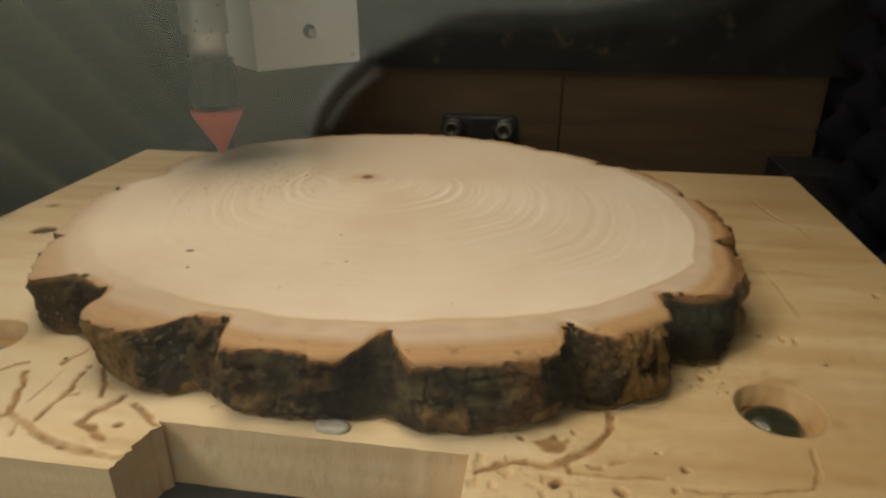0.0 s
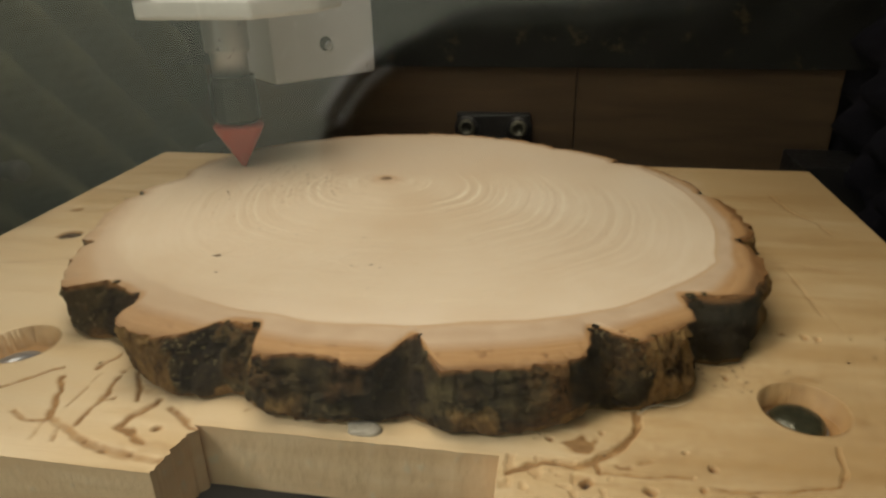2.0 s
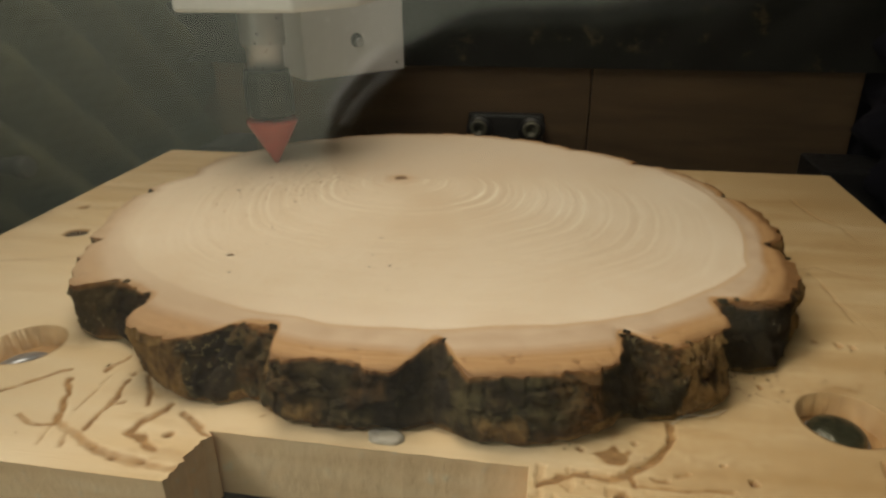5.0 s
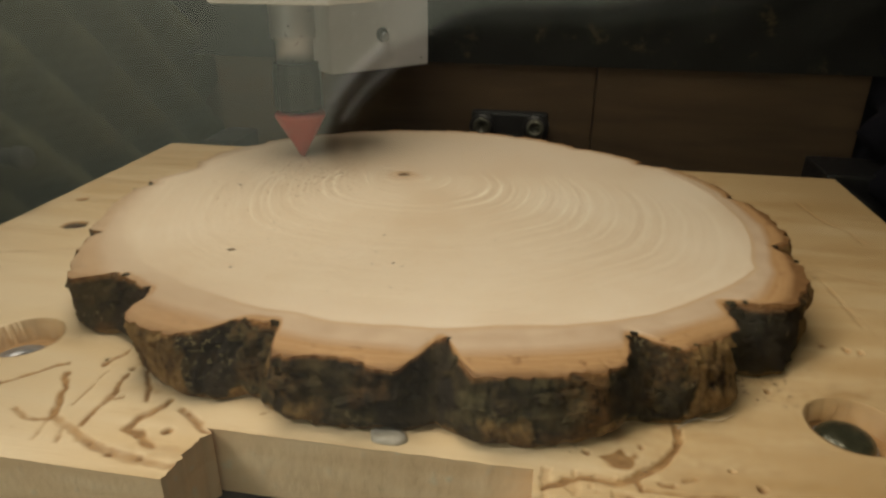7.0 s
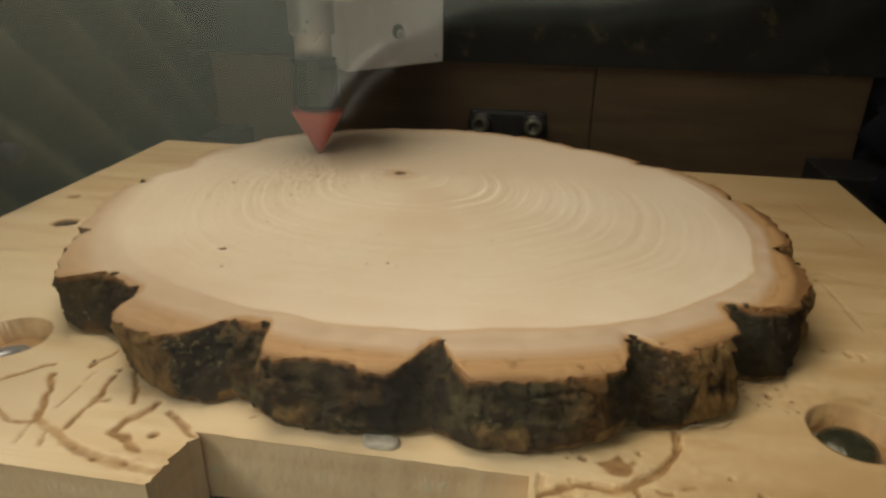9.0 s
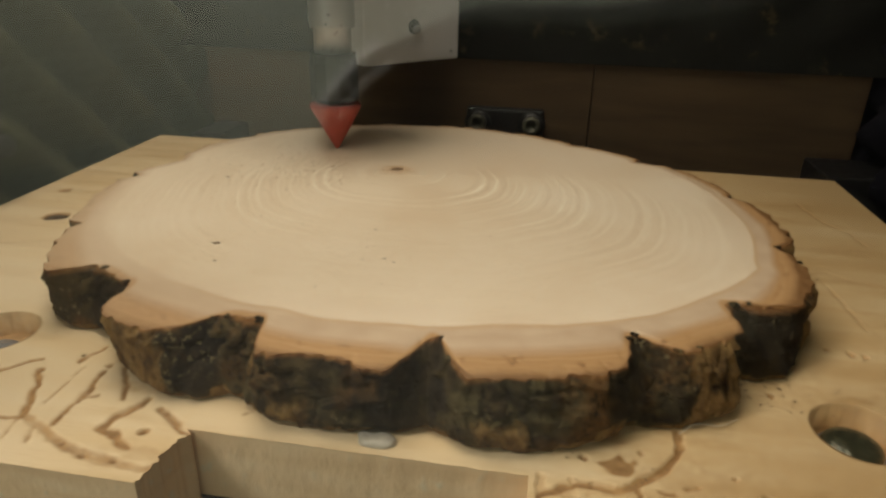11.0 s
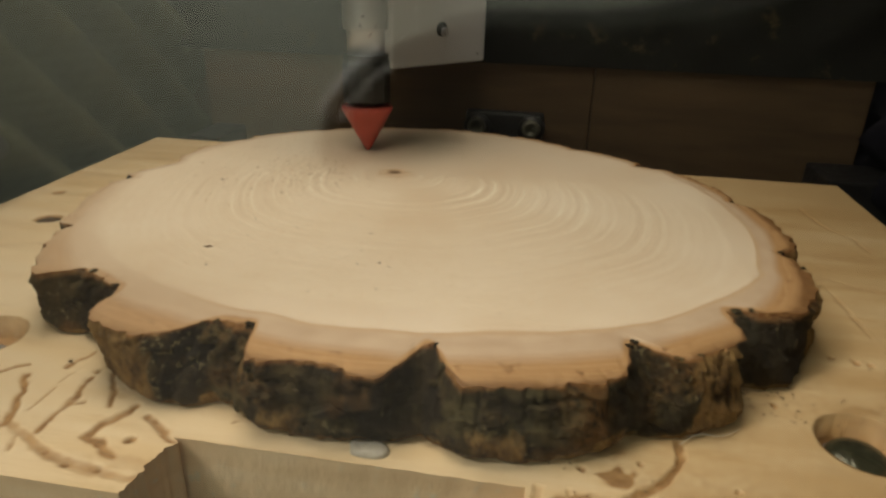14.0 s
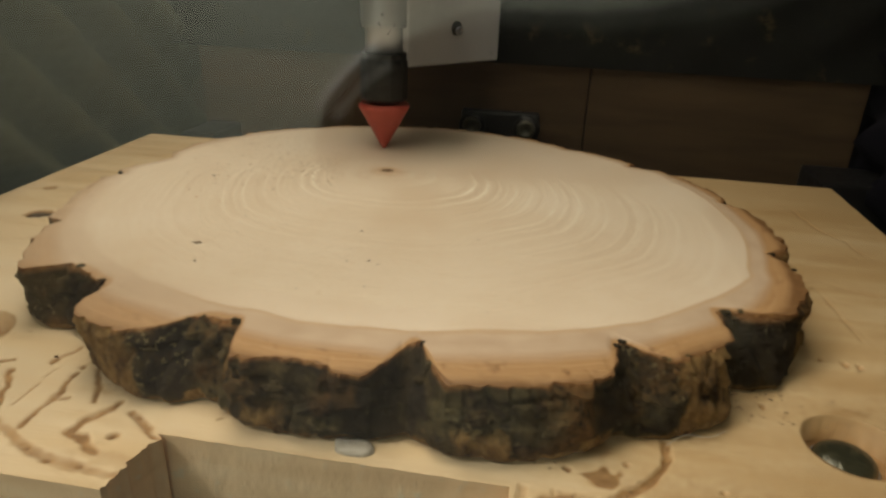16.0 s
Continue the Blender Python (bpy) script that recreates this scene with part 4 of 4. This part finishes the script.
# ---- glue, chips and dust ----
def lump(x, y, z, sx, sy, sz, seed, rough=0.25):
    bm = bmesh.new()
    bmesh.ops.create_icosphere(bm, subdivisions=3, radius=1)
    for v in bm.verts:
        n = noise.noise(v.co * 1.4 + Vector((seed, 0, 0)))
        v.co *= 1 + rough * n
        v.co = Vector((v.co.x * sx, v.co.y * sy, max(v.co.z, -0.3) * sz))
        v.co += Vector((x, y, z))
    return shade(bm)


# loose bark on the rim: angle, radius, height, length, width, thickness in millimetres
CLEFT_SCALES = [(251.2, 94.5, 13.6, 2.4, 3.0, 2.4), (254.0, 95.0, 13.2, 3.0, 2.8, 2.6), (256.6, 95.5, 12.6, 2.2, 2.6, 2.8), (253.0, 97.5, 8.0, 3.0, 3.0, 4.5), (283.4, 94.5, 12.2, 2.2, 2.6, 3.6),
                (309.6, 101.5, 13.4, 2.0, 2.6, 2.2), (311.8, 104.8, 12.4, 2.4, 2.0, 2.6), (229.5, 99.0, 12.8, 2.6, 2.4, 2.6), (232.0, 100.0, 14.0, 1.5, 2.0, 2.0), (327.0, 105.0, 13.8, 2.6, 2.0, 2.2)]
LOBE_SCALES = [(262.0, 104.6, 11.0, 0.7, 3.2, 2.2), (266.5, 104.2, 12.4, 0.6, 2.6, 1.8), (270.0, 104.0, 8.2, 0.7, 3.0, 2.0), (288.0, 107.8, 10.2, 0.7, 3.0, 2.2), (293.2, 108.2, 11.6, 0.6, 3.4, 1.8),
               (296.5, 109.6, 7.2, 0.8, 3.2, 2.2), (243.0, 107.0, 9.6, 0.7, 2.4, 3.4), (311.6, 112.2, 8.2, 0.9, 2.2, 2.4), (331.0, 116.6, 9.4, 0.8, 2.6, 2.6)]
CURLS = [(319.8, 108.8, 14.9, 1.5, 2.4, 1.3), (322.4, 106.0, 15.2, 1.4, 1.8, 1.1), (317.2, 109.8, 14.6, 1.3, 1.8, 1.4), (345.5, 111.8, 14.4, 1.6, 1.8, 1.6), (339.5, 113.6, 14.4, 1.3, 2.0, 1.4)]


def build_flakes():
    """Crumbled bark that sits on the rim where the clefts cut in."""
    log = bpy.data.objects["log_slice"]
    rng = random.Random(12)
    for angle, inset, size in ((224.5, 0.6, 2.4), (231, 0.2, 2.6), (233.5, 0.8, 1.6), (249.2, 0.6, 2.2), (251, -0.2, 2.0), (255.3, 0.2, 2.4), (256.5, 0.4, 1.5), (281.9, 0.2, 1.7), (282.6, 0.1, 2.0),
                               (307.4, 0.3, 1.8), (308.5, 0.2, 1.7), (310.5, 0.6, 1.8), (313, 0.6, 1.4), (324, 0.4, 2.0), (326.2, -0.4, 2.4), (328, 0.6, 2.0), (350.5, 0.5, 2.0), (346, 0.6, 1.6), (205, 0.4, 1.8), (183, 0.4, 1.6), (13, 0.6, 1.8)):
        rr, a = (float(outline(np.array([angle]))[0]) - inset) / 1000, radians(angle)
        k = 0.6 * size / 1000
        bm = lump((CX / 1000) + rr * math.cos(a), (CY / 1000) + rr * math.sin(a), 0.0164, k * rng.uniform(0.7, 1.2), k * rng.uniform(0.5, 0.9), k * rng.uniform(0.35, 0.6), rng.uniform(0, 50), 0.7)
        part("bark_flake", bm, BARK, log)
    # larger scales of bark in the clefts and on the lobes, and curled orange bast beside them
    for name, mat, spots in (("bark_scale", BARK, CLEFT_SCALES), ("bark_scale", BARK, LOBE_SCALES), ("bast_curl", BAST, CURLS)):
        for angle, r, h, sx, sy, sz in spots:
            bm = lump(0, 0, 0, sx / 1000, sy / 1000, sz / 1000, rng.uniform(0, 50), 0.8)
            a = radians(angle)
            turn = Matrix.Translation((CX / 1000 + r / 1000 * math.cos(a), CY / 1000 + r / 1000 * math.sin(a), h / 1000)) @ Matrix.Rotation(a, 4, "Z") @ Matrix.Rotation(rng.uniform(-0.3, 0.3), 4, "X")
            bmesh.ops.transform(bm, verts=bm.verts, matrix=turn)
            part(name, bm, mat, log)


build_flakes()
tagged(part("glue_blob", lump(-0.0432, 0.1130, 0.0002, 0.0045, 0.0027, 0.0011, 3.1), GLUE), "milky hot glue blob at the foot of the bark", "glue")


def glue_string():
    """A thin pulled thread of glue lying on the board."""
    cu = bpy.data.curves.new("glue_thread", "CURVE")
    cu.dimensions, cu.bevel_depth, cu.bevel_resolution = "3D", 0.0001, 2
    sp = cu.splines.new("BEZIER")
    pts = [(0.0195, 0.1270, 0.0004), (0.0235, 0.1300, 0.0012), (0.0285, 0.1310, 0.0008), (0.0330, 0.1345, 0.0005)]
    sp.bezier_points.add(len(pts) - 1)
    for bp, q in zip(sp.bezier_points, pts):
        bp.co, bp.handle_left_type, bp.handle_right_type = q, "AUTO", "AUTO"
    cu.materials.append(GLUE)
    tagged(new("glue_thread", cu), "thin pulled thread of dried hot glue", "glue")


glue_string()


def scatter(name, spots, mat, label, seed):
    """Loose flakes: spots of (x, y, z, spread x, spread y, how many, size)."""
    rng = random.Random(seed)
    verts, faces = [], []
    for x, y, z, sx, sy, n, size in spots:
        for _ in range(n):
            px, py = rng.gauss(x, sx), rng.gauss(y, sy)
            w, l, h = size * rng.uniform(0.4, 1.3), size * rng.uniform(0.5, 1.8), size * rng.uniform(0.2, 0.6)
            turn = Matrix.Rotation(rng.uniform(0, 6.3), 3, "Z") @ Matrix.Rotation(rng.uniform(-0.4, 0.4), 3, "X")
            k = len(verts)
            for q in ((-l, -w, 0), (l, -w * 0.6, 0), (l * 0.7, w, 0), (-l * 0.8, w, 0), (-l * 0.5, -w * 0.4, h), (l * 0.6, 0, h * 0.8), (0, w * 0.6, h)):
                c = turn @ Vector(q)
                verts.append((px + c.x, py + c.y, z + max(c.z, -0.0001)))
            faces += [(k, k + 1, k + 5, k + 4), (k + 1, k + 2, k + 5), (k + 2, k + 6, k + 5), (k + 2, k + 3, k + 6), (k + 3, k, k + 4, k + 6), (k + 4, k + 5, k + 6)]
    ob = from_arrays(name, verts, faces, mat)
    for f in ob.data.polygons:
        f.use_smooth = False
    return tagged(ob, label, "chips", "", "stuff")


TOPZ = 0.01705
scatter("wood_chips", [(-0.105, 0.232, TOPZ, 0.017, 0.013, 90, 0.00036), (-0.092, 0.250, TOPZ, 0.018, 0.010, 190, 0.00027), (-0.12, 0.275, TOPZ, 0.02, 0.012, 100, 0.0003)],
        CHIP, "fine brown wood chips on the sanded face", 5)
scatter("bark_crumbs", [(-0.1036, 0.1649, TOPZ, 0.0004, 0.0004, 3, 0.0009), (-0.0207, 0.1446, TOPZ, 0.0002, 0.0002, 2, 0.0003), (-0.128, 0.221, TOPZ, 0.0005, 0.0004, 3, 0.0006),
                        (-0.07, 0.165, TOPZ, 0.03, 0.02, 14, 0.0003), (0.040, 0.150, 0.0002, 0.008, 0.007, 90, 0.00022), (0.0, 0.113, 0.0002, 0.012, 0.004, 9, 0.00028),
                        (-0.118, 0.131, 0.0002, 0.004, 0.003, 5, 0.0003), (0.085, 0.17, 0.0002, 0.016, 0.03, 9, 0.0004)],
        DIRT, "dark bark crumbs strewn over wood", 9)

# seconds, and where the bit's tip touches the slice
SPINDLE = [(0, -0.1352, 0.2520, 0.0218), (0.5, -0.1358, 0.2526, 0.0196), (1, -0.1364, 0.2532, 0.0176), (1.5, -0.1366, 0.2540, 0.0166), (2, -0.1364, 0.2546, 0.0165),
           (3, -0.1354, 0.2560, 0.0165), (3.5, -0.1342, 0.2567, 0.0165), (7, -0.1184, 0.2620, 0.0165), (9, -0.1100, 0.2651, 0.0165), (12.5, -0.0950, 0.2704, 0.0165), (16, -0.0794, 0.2758, 0.0165)]


# ---- what moves ----
def motions():
    walk(spindle, [(t, pose(x, y, z)) for t, x, y, z in SPINDLE])


motions()
